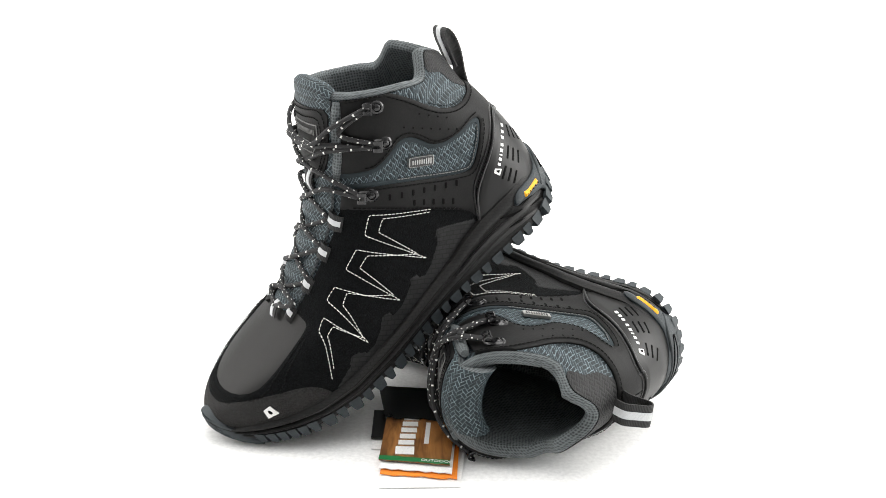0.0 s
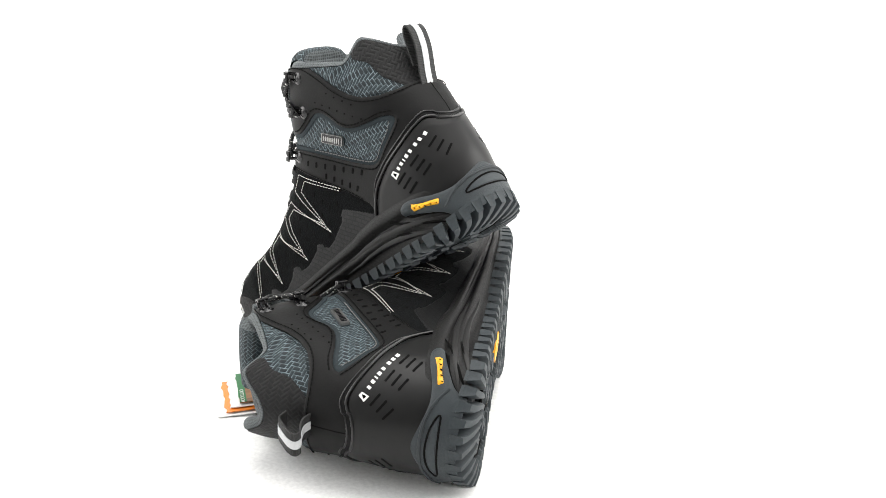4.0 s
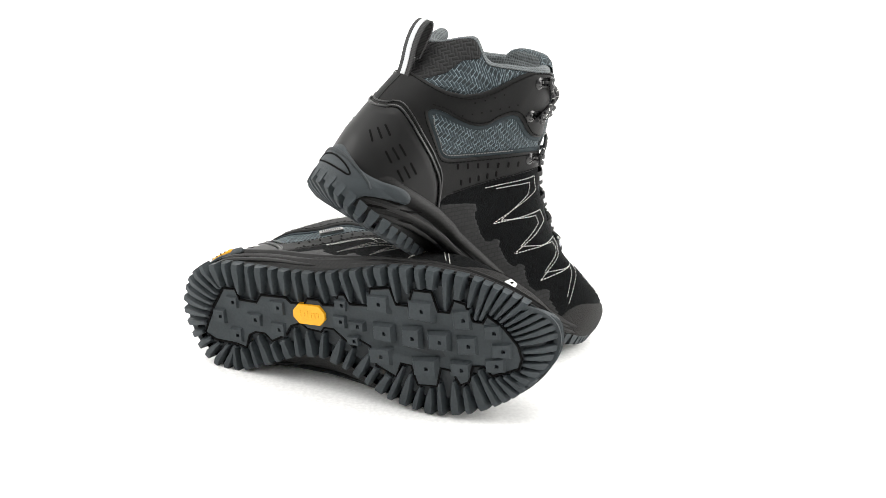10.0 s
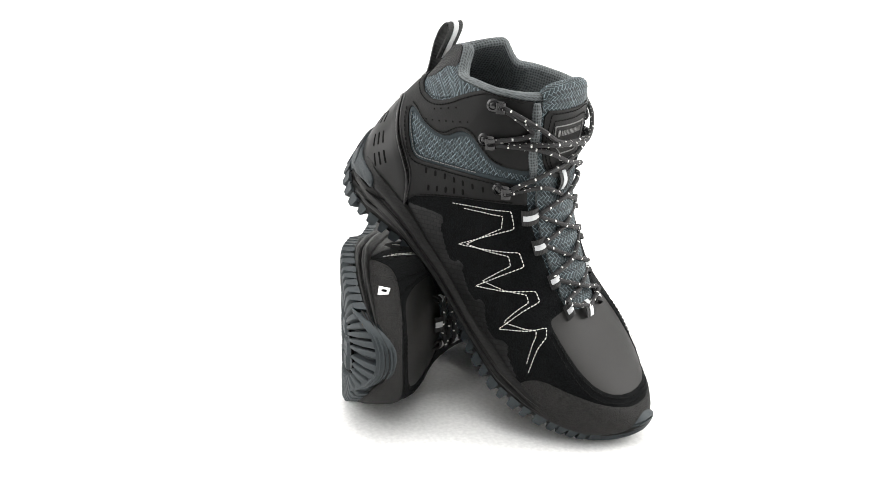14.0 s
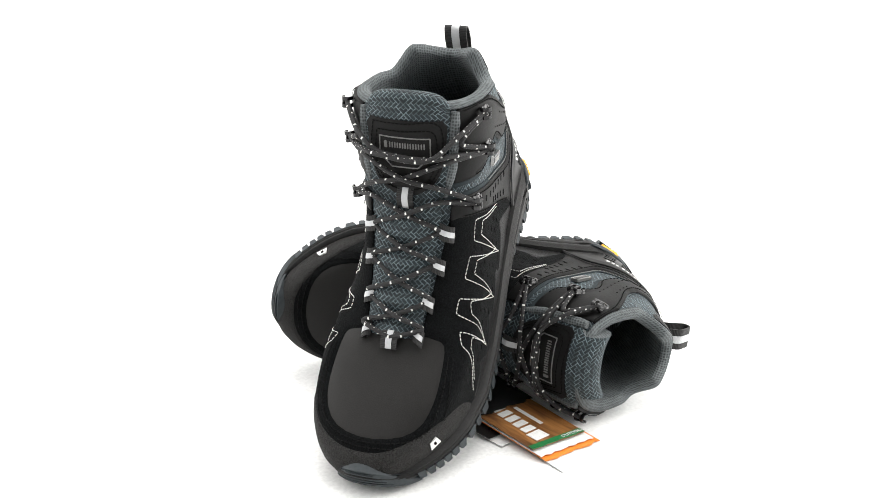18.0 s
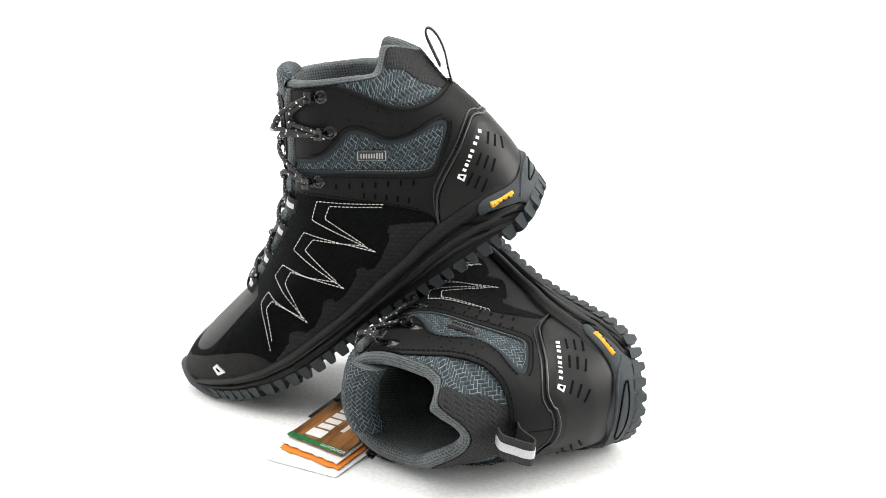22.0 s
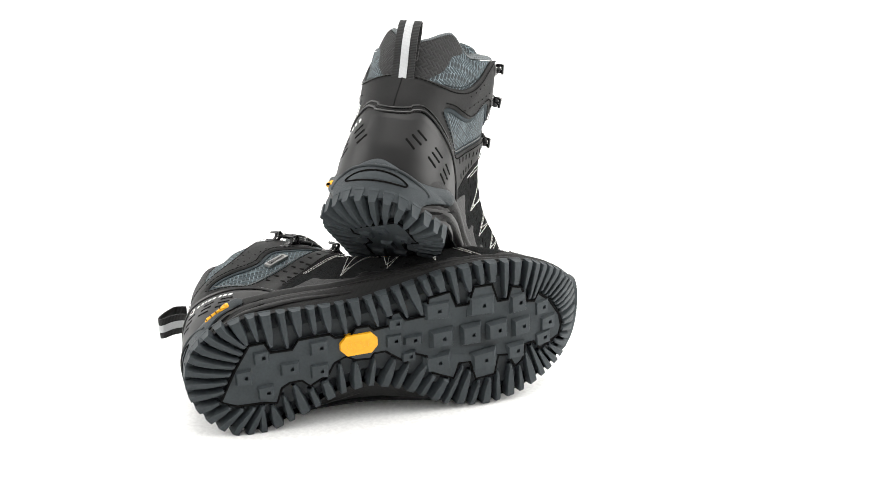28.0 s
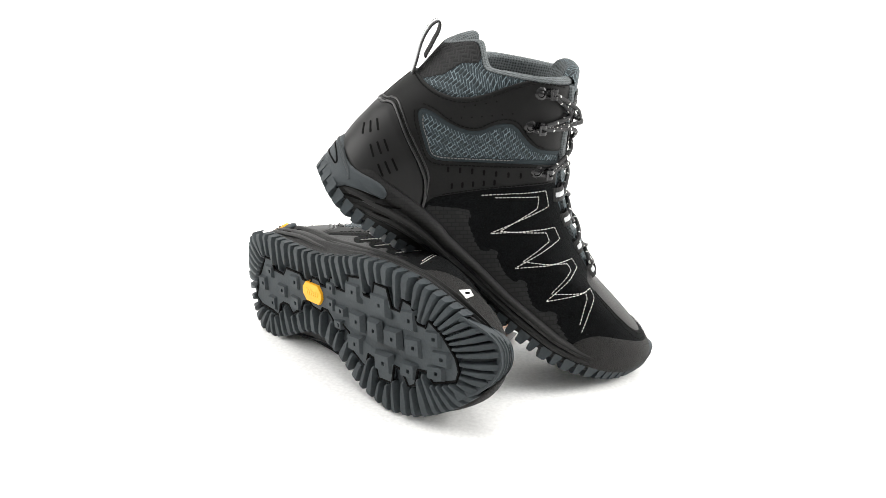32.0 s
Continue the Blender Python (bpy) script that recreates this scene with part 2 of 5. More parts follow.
def tube(points, radius, sides=8, closed=False, flat=1.0, ups=None, caps=True):
    """Verts, faces and uv of a round or flattened cord along points."""
    p = np.array(points, float)
    n = len(p)
    tan = np.gradient(p, axis=0) if not closed else np.roll(p, -1, 0) - np.roll(p, 1, 0)
    tan /= np.linalg.norm(tan, axis=1)[:, None] + 1e-12
    up = np.array([0.0, 0.3, 1.0]) if ups is None else np.array(ups, float)
    vs, uv, run = [], [], np.r_[0, np.cumsum(np.linalg.norm(np.diff(p, axis=0), axis=1))]
    for i in range(n):
        u = up if up.ndim == 1 else up[i]
        a = np.cross(tan[i], u)
        a /= np.linalg.norm(a) + 1e-9
        b = np.cross(a, tan[i])
        r = radius if np.isscalar(radius) else radius[i]
        for k in range(sides):
            w = 2 * math.pi * k / sides
            vs.append(p[i] + r * (math.cos(w) * a + flat * math.sin(w) * b))
            uv.append((run[i], k / sides))
    fs = []
    for i in range(n if closed else n - 1):
        j = (i + 1) % n
        fs += [(i * sides + k, i * sides + (k + 1) % sides, j * sides + (k + 1) % sides, j * sides + k) for k in range(sides)]
    if caps and not closed:
        fs += [tuple(reversed(range(sides))), tuple((n - 1) * sides + k for k in range(sides))]
    return np.array(vs), fs, np.array(uv)


def ribbon(points, across, width, thick, ups):
    """A flat strap along points; across: its width's direction(s); ups: its face's direction(s)."""
    p = np.array(points, float)
    n = len(p)
    a = np.broadcast_to(np.array(across, float), p.shape)
    u = np.broadcast_to(np.array(ups, float), p.shape)
    run = np.r_[0, np.cumsum(np.linalg.norm(np.diff(p, axis=0), axis=1))]
    vs, uv = [], []
    for i in range(n):
        for sa, su in ((-1, -1), (1, -1), (1, 1), (-1, 1)):
            vs.append(p[i] + a[i] * sa * width / 2 + u[i] * su * thick / 2)
            uv.append((run[i], sa * width / 2))
    fs = [(i * 4 + k, i * 4 + (k + 1) % 4, i * 4 + 4 + (k + 1) % 4, i * 4 + 4 + k) for i in range(n - 1) for k in range(4)]
    fs += [(3, 2, 1, 0), tuple((n - 1) * 4 + k for k in range(4))]
    return np.array(vs), fs, np.array(uv)


def curve(points, count):
    """Points along a Catmull-Rom curve."""
    p = np.array(points, float)
    p = np.vstack([2 * p[0] - p[1], p, 2 * p[-1] - p[-2]])
    out = []
    m = len(p) - 3
    for s in np.linspace(0, m - 1e-9, count):
        i, t = int(s), s - int(s)
        a, b, c, d = p[i:i + 4]
        out.append(0.5 * (2 * b + (c - a) * t + (2 * a - 5 * b + 4 * c - d) * t * t + (3 * b - a - 3 * c + d) * t ** 3))
    return np.array(out)


def along(points, step, closed=False):
    """Evenly spaced points on a polyline."""
    p = np.array(points, float)
    if closed:
        p = np.vstack([p, p[:1]])
    run = np.r_[0, np.cumsum(np.linalg.norm(np.diff(p, axis=0), axis=1))]
    s = np.arange(0, run[-1], step)
    return np.stack([np.interp(s, run, p[:, k]) for k in range(p.shape[1])], -1)


def rounded(poly, times=2):
    p = np.array(poly, float)
    for _ in range(times):
        q = np.roll(p, -1, 0)
        p = np.stack([0.75 * p + 0.25 * q, 0.25 * p + 0.75 * q], 1).reshape(-1, p.shape[1])
    return p


def inside(poly, x, z):
    """Signed distance to a polygon, positive inside."""
    p = np.array(poly, float)
    q = np.roll(p, -1, 0)
    best, odd = np.full(x.shape, 1e9), np.zeros(x.shape, bool)
    for (ax, az), (bx, bz) in zip(p, q):
        dx, dz = bx - ax, bz - az
        t = np.clip(((x - ax) * dx + (z - az) * dz) / (dx * dx + dz * dz + 1e-18), 0, 1)
        best = np.minimum(best, np.hypot(x - ax - t * dx, z - az - t * dz))
        if dz:
            odd ^= ((az > z) != (bz > z)) & (x < dx * (z - az) / dz + ax)
    return np.where(odd, best, -best)


# ---- the boot's last: slices from heel to toe, rising from sole to collar ----
FV = [0, .08, .16, .24, .32, .40, .48, .56, .64, .72, .80, .88, .94, 1]
FRONT_X = [.304, .3105, .3100, .2985, .2665, .2330, .2058, .1845, .1642, .1482, .1360, .1258, .1175, .1100]
FRONT_Z = [.012, .034, .047, .0580, .0648, .0700, .0808, .0930, .1062, .1225, .1408, .1597, .1745, .1880]
BACK_X = [.002, -.003, -.003, -.003, -.002, -.001, .000, .001, .002, .004, .006, .009, .010, .011]
BACK_Z = [.020, .036, .047, .056, .064, .072, .080, .088, .096, .104, .112, .122, .131, .139]
NOSE = [.066, .068, .072, .080, .094, .102, .098, .088, .078, .068, .058, .052, .048, .046]
TAIL = [.042, .042, .042, .043, .044, .045, .046, .047, .048, .049, .050, .050, .050, .050]
SLIM = [1.0, 1.0, .995, .985, .97, .955, .945, .95, .97, 1.0, 1.04, 1.075, 1.09, 1.075]
WX = [-.01, .02, .05, .09, .12, .16, .20, .23, .26, .29, .31]
LAT = [.038, .0395, .0415, .0440, .0470, .0510, .0540, .0530, .0460, .0355, .027]
MED = [.038, .0390, .0400, .0410, .0415, .0455, .0500, .0525, .0510, .0450, .038]


def smoothed(y):
    """A table over v, softened."""
    s = np.interp(np.linspace(0, 1, 401), FV, y)
    k = np.exp(-0.5 * (np.arange(-24, 25) / 10) ** 2)
    pad = np.r_[2 * s[0] - s[24:0:-1], s, 2 * s[-1] - s[-2:-26:-1]]
    return np.convolve(pad, k / k.sum(), "valid")


TAB = {n: smoothed(t) for n, t in dict(fx=FRONT_X, fz=FRONT_Z, bx=BACK_X, bz=BACK_Z, nose=NOSE, tail=TAIL, slim=SLIM).items()}


def at_v(n, v):
    return np.interp(v, np.linspace(0, 1, 401), TAB[n])


POWER_V, POWER = [0, .26, .75, 1], [2.7, 2.6, 2.6, 2.3]


def height(v, x):
    bx, bz, fx, fz = (at_v(n, v) for n in ("bx", "bz", "fx", "fz"))
    s = (x - bx) / (fx - bx)
    z = bz + (fz - bz) * s
    lift = np.clip((v - 0.86) / 0.14, 0, 1)
    lift = lift * lift * (3 - 2 * lift)
    e = np.clip((0.34 - s) / 0.20, 0, 1)
    return z + lift * e * e * (3 - 2 * e) * (0.010 + 0.010 * np.sin(np.clip(s / 0.20, 0, 1) * math.pi / 2))


def girth(v, x, lateral):
    """Half the width before the ends are rounded off; the shaft leans inwards over the instep."""
    lean = np.clip((v - .58) / .27, 0, 1) * np.clip((x - .03) / .05, 0, 1)
    return np.interp(x, WX, LAT if lateral else MED) * at_v("slim", v) + lean * (-.0010 if lateral else (.0060 if SIDE > 0 else .0010))


def half(v, x, lateral=True):
    fx, bx = at_v("fx", v), at_v("bx", v)
    w = girth(v, x, lateral)
    f = np.clip((fx - x) / at_v("nose", v), 0, 1)
    b = np.clip((x - bx) / at_v("tail", v), 0, 1)
    hump = np.clip((v - 0.86) / 0.14, 0, 1) * np.clip((0.40 - (x - bx) / (fx - bx)) / 0.30, 0, 1)
    w = w * (1 - 0.24 * hump)
    if SIDE < 0 and lateral:
        w = w * (1 - 0.14 * np.clip((v - 0.72) / 0.28, 0, 1))      # the lying boot's shaft sags
    p = np.interp(v, POWER_V, POWER)
    return w * (1 - (1 - f) ** p) ** (1 / p) * np.sqrt(1 - (1 - b) ** 2)


def spot(x, z, side=1):
    """The point of the upper's side at that length and height, and the way outwards."""
    lo, hi = 0.0, 1.0
    for _ in range(18):
        mid = (lo + hi) / 2
        lo, hi = (mid, hi) if height(mid, x) < z else (lo, mid)
    v = (lo + hi) / 2
    y = half(v, x, side > 0)
    e = 0.0012
    dv = np.array([0, half(min(1, v + .01), x, side > 0) - half(max(0, v - .01), x, side > 0),
                   height(min(1, v + .01), x) - height(max(0, v - .01), x)])
    dx = np.array([2 * e, half(v, x + e, side > 0) - half(v, x - e, side > 0), height(v, x + e) - height(v, x - e)])
    n = np.cross(dv, dx)
    n /= np.linalg.norm(n) + 1e-12
    return np.array([x, y, z]) * (1, side, 1), n * (1, side, 1)


def ridge(v, y):
    """The point of the upper's front at level v, y off the middle, and the way outwards."""
    lateral = y >= 0
    fx, L = at_v("fx", v), at_v("nose", v)

    def where(v, y):
        fx, L = at_v("fx", v), at_v("nose", v)
        x = fx
        for _ in range(6):
            w = girth(v, x, lateral)
            e = np.interp(v, POWER_V, POWER)
            x = fx - L * (1 - max(0, 1 - abs(y / w) ** e) ** (1 / e))
        return np.array([x, y, height(v, x)])
    p = where(v, y)
    a = where(v, y + 1e-3) - where(v, y - 1e-3) if abs(y) > 2e-3 else np.array([0, 1.0, 0])
    b = where(min(1, v + .01), y) - where(max(0, v - .01), y)
    n = np.cross(a, b)
    n /= np.linalg.norm(n)
    return p, n if n[0] > 0 or n[2] > 0.3 else -n


def heel_at(z, y, off=0.0):
    """A point on the back of the upper."""
    v = np.interp(z, BACK_Z, FV)
    w = np.interp(.02, WX, LAT if y > 0 else MED) * at_v("slim", v)
    x = at_v("bx", v) + at_v("tail", v) * (1 - math.sqrt(max(0, 1 - (y / w) ** 2)))
    n = np.array([-1, y / .03, 0])
    return np.array([x, y, z]) + n / np.linalg.norm(n) * off


class Grid:
    """A ring-shaped sheet: rows of points, wrapped; panels are cut out of it."""

    def __init__(self, rows, flips=False):
        self.rows = np.array(rows)
        nr, nc, _ = self.rows.shape
        self.nr, self.nc = nr, nc
        self.p = self.rows.reshape(-1, 3)
        i, j = np.meshgrid(np.arange(nr - 1), np.arange(nc), indexing="ij")
        k = (j + 1) % nc
        a, b, c, d = i * nc + j, i * nc + k, (i + 1) * nc + k, (i + 1) * nc + j
        self.quads = np.stack([a, b, c, d], -1).reshape(-1, 4)
        if flips:
            self.quads = self.quads[:, ::-1]
        du = np.roll(self.rows, -1, 1) - np.roll(self.rows, 1, 1)
        dv = np.gradient(self.rows, axis=0)
        n = np.cross(du, dv).reshape(-1, 3)
        if flips:
            n = -n
        self.n = n / (np.linalg.norm(n, axis=1)[:, None] + 1e-12)
        half_c = nc // 2
        seg = np.linalg.norm(np.diff(np.concatenate([self.rows, self.rows[:, :1]], 1), axis=1), axis=2)
        run = np.concatenate([np.zeros((nr, 1)), np.cumsum(seg, 1)[:, :-1]], 1)
        tot = seg.sum(1, keepdims=True)
        u = np.abs(run - tot * half_c / nc)
        u = np.minimum(np.abs(run - run[:, half_c:half_c + 1]), 9)
        up = np.concatenate([np.zeros((1, nc)), np.cumsum(np.linalg.norm(np.diff(self.rows, axis=0), axis=2), 0)])
        self.uv = np.stack([u, up], -1).reshape(-1, 2)
        self.x, self.y, self.z = self.p.T


def panel(grid, f, off, material, name, parent, label="", under=0.0012, bulge=0.0):
    """The piece of a sheet where f > 0, raised by off and with its own cut edge."""
    tri = np.concatenate([grid.quads[:, [0, 1, 2]], grid.quads[:, [0, 2, 3]]])
    pos = f > 0
    cnt = pos[tri].sum(1)
    keep = tri[cnt == 3]
    P, N, UV = [grid.p], [grid.n], [grid.uv]
    extra, made, faces = [], {}, [tuple(t) for t in keep]
    n0 = len(grid.p)

    def cut(a, b):
        key = (a, b) if a < b else (b, a)
        if key not in made:
            a, b = key
            t = f[a] / (f[a] - f[b])
            made[key] = n0 + len(extra)
            extra.append((a, b, t))
        return made[key]
    for t in tri[(cnt > 0) & (cnt < 3)]:
        out = []
        for a, b in ((t[0], t[1]), (t[1], t[2]), (t[2], t[0])):
            if pos[a]:
                out.append(int(a))
            if pos[a] != pos[b]:
                out.append(cut(int(a), int(b)))
        faces.append(tuple(out))
    if extra:
        a, b, t = (np.array(c) for c in zip(*extra))
        t = t[:, None]
        P.append(grid.p[a] * (1 - t) + grid.p[b] * t)
        N.append(grid.n[a] * (1 - t) + grid.n[b] * t)
        UV.append(grid.uv[a] * (1 - t) + grid.uv[b] * t)
    P, N, UV = np.concatenate(P), np.concatenate(N), np.concatenate(UV)
    depth = np.r_[f, np.zeros(len(extra))]
    rise = off + bulge * np.clip(depth / 0.006, 0, 1) - 0.35 * off * np.clip(1 - depth / 0.0009, 0, 1)
    edge = {}
    for q in faces:
        for a, b in zip(q, q[1:] + q[:1]):
            if (b, a) in edge:
                del edge[(b, a)]
            else:
                edge[(a, b)] = 1
    used = np.unique(np.array([i for q in faces for i in q]))
    remap = np.full(len(P), -1)
    remap[used] = np.arange(len(used))
    V = (P + N * rise[:, None])[used]
    rim = np.unique(np.array([i for e in edge for i in e]))
    low = {int(i): len(V) + k for k, i in enumerate(rim)}
    W = (P - N * under)[rim]
    F = [tuple(remap[list(q)]) for q in faces]
    F += [(remap[b], remap[a], low[a], low[b]) for a, b in edge]
    return part(name, np.concatenate([V, W]), F, material, parent, label, np.concatenate([UV[used], UV[rim]]))


COLS, ROWS = 150, 120


def make_upper():
    t = np.arange(COLS + 1) / COLS
    rows = []
    for v in np.linspace(0, 1, ROWS):
        fx, bx = at_v("fx", v), at_v("bx", v)
        x = fx - (fx - bx) * (1 - np.cos(np.pi * t)) / 2
        z = height(v, x)
        a = np.stack([x, half(v, x, True), z], -1)
        b = np.stack([x, -half(v, x, False), z], -1)[1:-1][::-1]
        rows.append(np.concatenate([a, b]))
    return Grid(rows)


# ---- sole outline ----
OX = [-.012, .02, .045, .07, .10, .125, .15, .185, .22, .25, .28, .312]
OUT_LAT = [.041, .044, .0455, .0450, .0440, .0445, .0485, .0565, .0585, .0545, .0460, .0360]
OUT_MED = [.041, .043, .0450, .0370, .0245, .0210, .0290, .0490, .0570, .0540, .0465, .0370]
MID_LAT = [.041, .0455, .0480, .0497, .0512, .0530, .0558, .0592, .0600, .0555, .0470, .0368]
MID_MED = [.041, .0455, .0475, .0470, .0463, .0468, .0495, .0548, .0580, .0550, .0480, .0380]
# edge of the centre plate of the tread, along the lateral and back along the medial side
PLATE_LAT = [(.0265, .0073), (.0386, .0254), (.0499, .0258), (.0535, .0172), (.0696, .0165), (.0748, .0235), (.0981, .0237), (.1022, .0199), (.1146, .0198), (.1181, .0250), (.1283, .0249), (.1320, .0211), (.1431, .0220),
             (.1464, .0314), (.1517, .0320), (.1564, .0245), (.1718, .0252), (.1749, .0395), (.1915, .0420), (.1960, .0292), (.2059, .0292), (.2109, .0425), (.2258, .0420), (.2303, .0270), (.2388, .0265), (.2426, .0365),
             (.2510, .0340), (.2569, .0203), (.2633, .0191), (.2669, .0250), (.2782, .0153), (.2880, .0)]
PLATE_MED = [(.2900, -.0104), (.2875, -.0182), (.2687, -.0237), (.2624, -.0157), (.2546, -.0162), (.2513, -.0289), (.2446, -.0321), (.2385, -.0205), (.2299, -.0190), (.2263, -.0343), (.2104, -.0348), (.2058, -.0193), (.1971, -.0184),
             (.1920, -.0304), (.1756, -.0227), (.1712, -.0074), (.1626, -.0035), (.1555, -.0097), (.1399, .0022), (.1310, .0022), (.1281, -.0016), (.1161, -.0006), (.1097, .0037), (.1004, -.0001), (.0952, -.0083), (.0810, -.0155),
             (.0748, -.0097), (.0657, -.0097), (.0594, -.0131), (.0551, -.0243), (.0461, -.0224), (.0255, -.0214), (.0146, -.0160)]
HEEL, TIP = -.0045, .3128
FEATHER_X = [-.01, .01, .03, .05, .07, .09, .10, .13, .165, .22, .246, .27, .29, .315]
FEATHER_Z = [.056, .0450, .0425, .0430, .0430, .0400, .0370, .0330, .0280, .0245, .0260, .0305, .0365, .0440]


def sole_z(x):
    """The ground line of the lugs: toe spring and a rounded heel."""
    x = np.asarray(x, float)
    return 0.026 * np.clip((x - 0.205) / 0.105, 0, 1.1) ** 2 + 0.012 * np.clip((x - 0.286) / 0.026, 0, 1.1) ** 2 + 0.008 * np.clip((0.028 - x) / 0.034, 0, 1) ** 2 + 0.0010 * np.clip((0.180 - x) / 0.050, 0, 1)


def sole_half(x, lateral, table=None):
    w = np.interp(x, OX, (OUT_LAT, OUT_MED)[not lateral] if table is None else table[not lateral])
    f = np.clip((TIP - x) / 0.070, 0, 1)
    b = np.clip((x - HEEL) / 0.046, 0, 1)
    return w * (1 - (1 - f) ** 2.4) ** (1 / 2.4) * np.sqrt(1 - (1 - b) ** 2)


def sole_ring(count, table=None, grow=0.0, heel=0.0, toe=0.0):
    """Points x, y of the outline, from the toe along the lateral side to the heel and back."""
    t = np.arange(count + 1) / count
    x = TIP - (TIP - HEEL) * (1 - np.cos(np.pi * t)) / 2
    a = np.stack([x, sole_half(x, True, table)], -1)
    b = np.stack([x, -sole_half(x, False, table)], -1)[1:-1][::-1]
    p = np.concatenate([a, b])
    d = np.roll(p, -1, 0) - np.roll(p, 1, 0)
    n = np.stack([-d[:, 1], d[:, 0]], -1)
    n /= np.linalg.norm(n, axis=1)[:, None] + 1e-9
    c = p.mean(0)
    n *= np.sign(((p - c) * n).sum(1))[:, None]
    return p + n * grow, n


def make_midsole():
    foot, _ = sole_ring(150)
    ring, nrm = sole_ring(150, (MID_LAT, MID_MED))
    x = ring[:, 0]
    low = sole_z(x) + 0.007
    top = np.maximum(np.interp(x, FEATHER_X, FEATHER_Z), low + .004)
    rows = []
    for k in np.linspace(0, 1, 26):
        # waisted wall with two moulded ridges
        waist = np.clip((x - .012) / .03, 0, 1)
        flare = 0.0012 - 0.0030 * k ** 1.4 + waist * (0.0022 * np.exp(-((k - 0.84) / 0.11) ** 4) - 0.0020 * np.exp(-((k - 0.62) / 0.06) ** 2) + 0.0010 * np.exp(-((k - 0.45) / 0.08) ** 2) - 0.0014 * np.exp(-((k - 0.25) / 0.08) ** 2))
        b = np.clip(k / .55, 0, 1) ** 2 * (3 - 2 * np.clip(k / .55, 0, 1))
        q = foot * (1 - b) + ring * b + nrm * flare[:, None]
        q[:, 0] += .0006 * np.clip((x - .24) / .06, 0, 1) - .0025 * np.clip((.03 - x) / .035, 0, 1) * k
        rows.append(np.stack([q[:, 0], q[:, 1], low + (top - low) * k], -1))
    q = ring - nrm * 0.007
    rows.append(np.stack([q[:, 0], q[:, 1], top + 0.0008], -1))
    q = ring - nrm * 0.014
    rows.append(np.stack([q[:, 0], q[:, 1], top - 0.004], -1))
    return Grid(rows)


def midsole_spot(x, k, side=1):
    """A point of the midsole's wall and the way outwards."""
    b = min(1, max(0, k / .55)) ** 2 * (3 - 2 * min(1, max(0, k / .55)))
    wide = lambda x: (1 - b) * sole_half(x, side > 0) + b * sole_half(x, side > 0, (MID_LAT, MID_MED))
    y, e = wide(x), 0.001
    d = (wide(x + e) - wide(x - e)) / (2 * e)
    n = np.array([-d, 1, 0]) / math.hypot(d, 1)
    low, top = float(sole_z(x)) + 0.008, np.interp(x, FEATHER_X, FEATHER_Z)
    p = np.array([x, y, low + (top - low) * k]) + n * (0.0012 - 0.0032 * k ** 1.4)
    return p * (1, side, 1), n * (1, side, 1)

# ---- patterns of the upper, in length and height of the boot's side ----
ANKLE = [(-.02, .1195), (.006, .1205), (.0155, .1192), (.0262, .1206), (.0370, .1253), (.0470, .1340), (.0535, .1430), (.0610, .1555), (.0670, .1640), (.0735, .1720), (.0845, .1790), (.1015, .1845), (.125, .186),
         (.135, .165), (.150, .140), (.162, .124), (.1400, .1165), (.1250, .1050), (.1050, .0870), (.0878, .0703), (.0720, .0545), (.0690, .0450), (.0600, .0500),
         (.0480, .0640), (.0260, .0760), (.0080, .0865), (-.02, .0800)]
WINDOW = [(.0240, .1035), (.0310, .1065), (.0430, .1073), (.0575, .1105), (.0670, .1170), (.0715, .1265), (.0775, .1345), (.0850, .1375), (.0960, .1340), (.1080, .1320), (.1170, .1345),
          (.150, .150), (.155, .137), (.1290, .1280), (.1080, .1155), (.0900, .1025), (.0720, .0890), (.0560, .0785), (.0485, .0778), (.0390, .0843), (.0270, .0940), (.0225, .0990)]
HEEL_CUP = [(-.03, .0830), (-.0010, .0842), (.0030, .0880), (.0085, .0908), (.0145, .0872), (.0275, .0785), (.0460, .0685), (.0585, .0595), (.0640, .0520), (.0685, .0430), (.0700, .0300), (-.03, .0200)]
SAW = [(.0690, .0380), (.0710, .0470), (.0886, .0575), (.1000, .0638), (.1045, .0605), (.1065, .0545), (.1210, .0455), (.1290, .0430), (.1330, .0492), (.1395, .0502), (.1430, .0455), (.1560, .0395), (.1630, .0385),
       (.1670, .0442), (.1745, .0442), (.1785, .0390), (.1890, .0325), (.1960, .0320), (.2010, .0378), (.2095, .0388), (.2140, .0330), (.2300, .0270), (.2370, .0150), (.0745, .0200)]
BUMPER_XZ = [(.2330, .0100), (.2330, .0250), (.2400, .0380), (.2500, .0455), (.2640, .0505), (.2800, .0540), (.2950, .0565), (.33, .0575), (.33, .0000)]
TOE_XY = [(0.2145, -0.0327), (0.2150, 0.0000), (0.2145, 0.0327), (0.2170, 0.0376), (0.2380, 0.0395), (0.2590, 0.0387), (0.2755, 0.0327), (0.2865, 0.0202), (0.2905, 0.0000), (0.2865, -0.0202), (0.2755, -0.0327), (0.2590, -0.0387), (0.2380, -0.0395), (0.2170, -0.0376)]
ZIGZAG = [(.0998, .0768), (.1390, .1095), (.1492, .1004), (.1249, .0573), (.1640, .0898), (.1737, .0846), (.1575, .0468), (.1920, .0774), (.2000, .0742), (.1942, .0407), (.2180, .0675), (.2240, .0645), (.2342, .0346)]
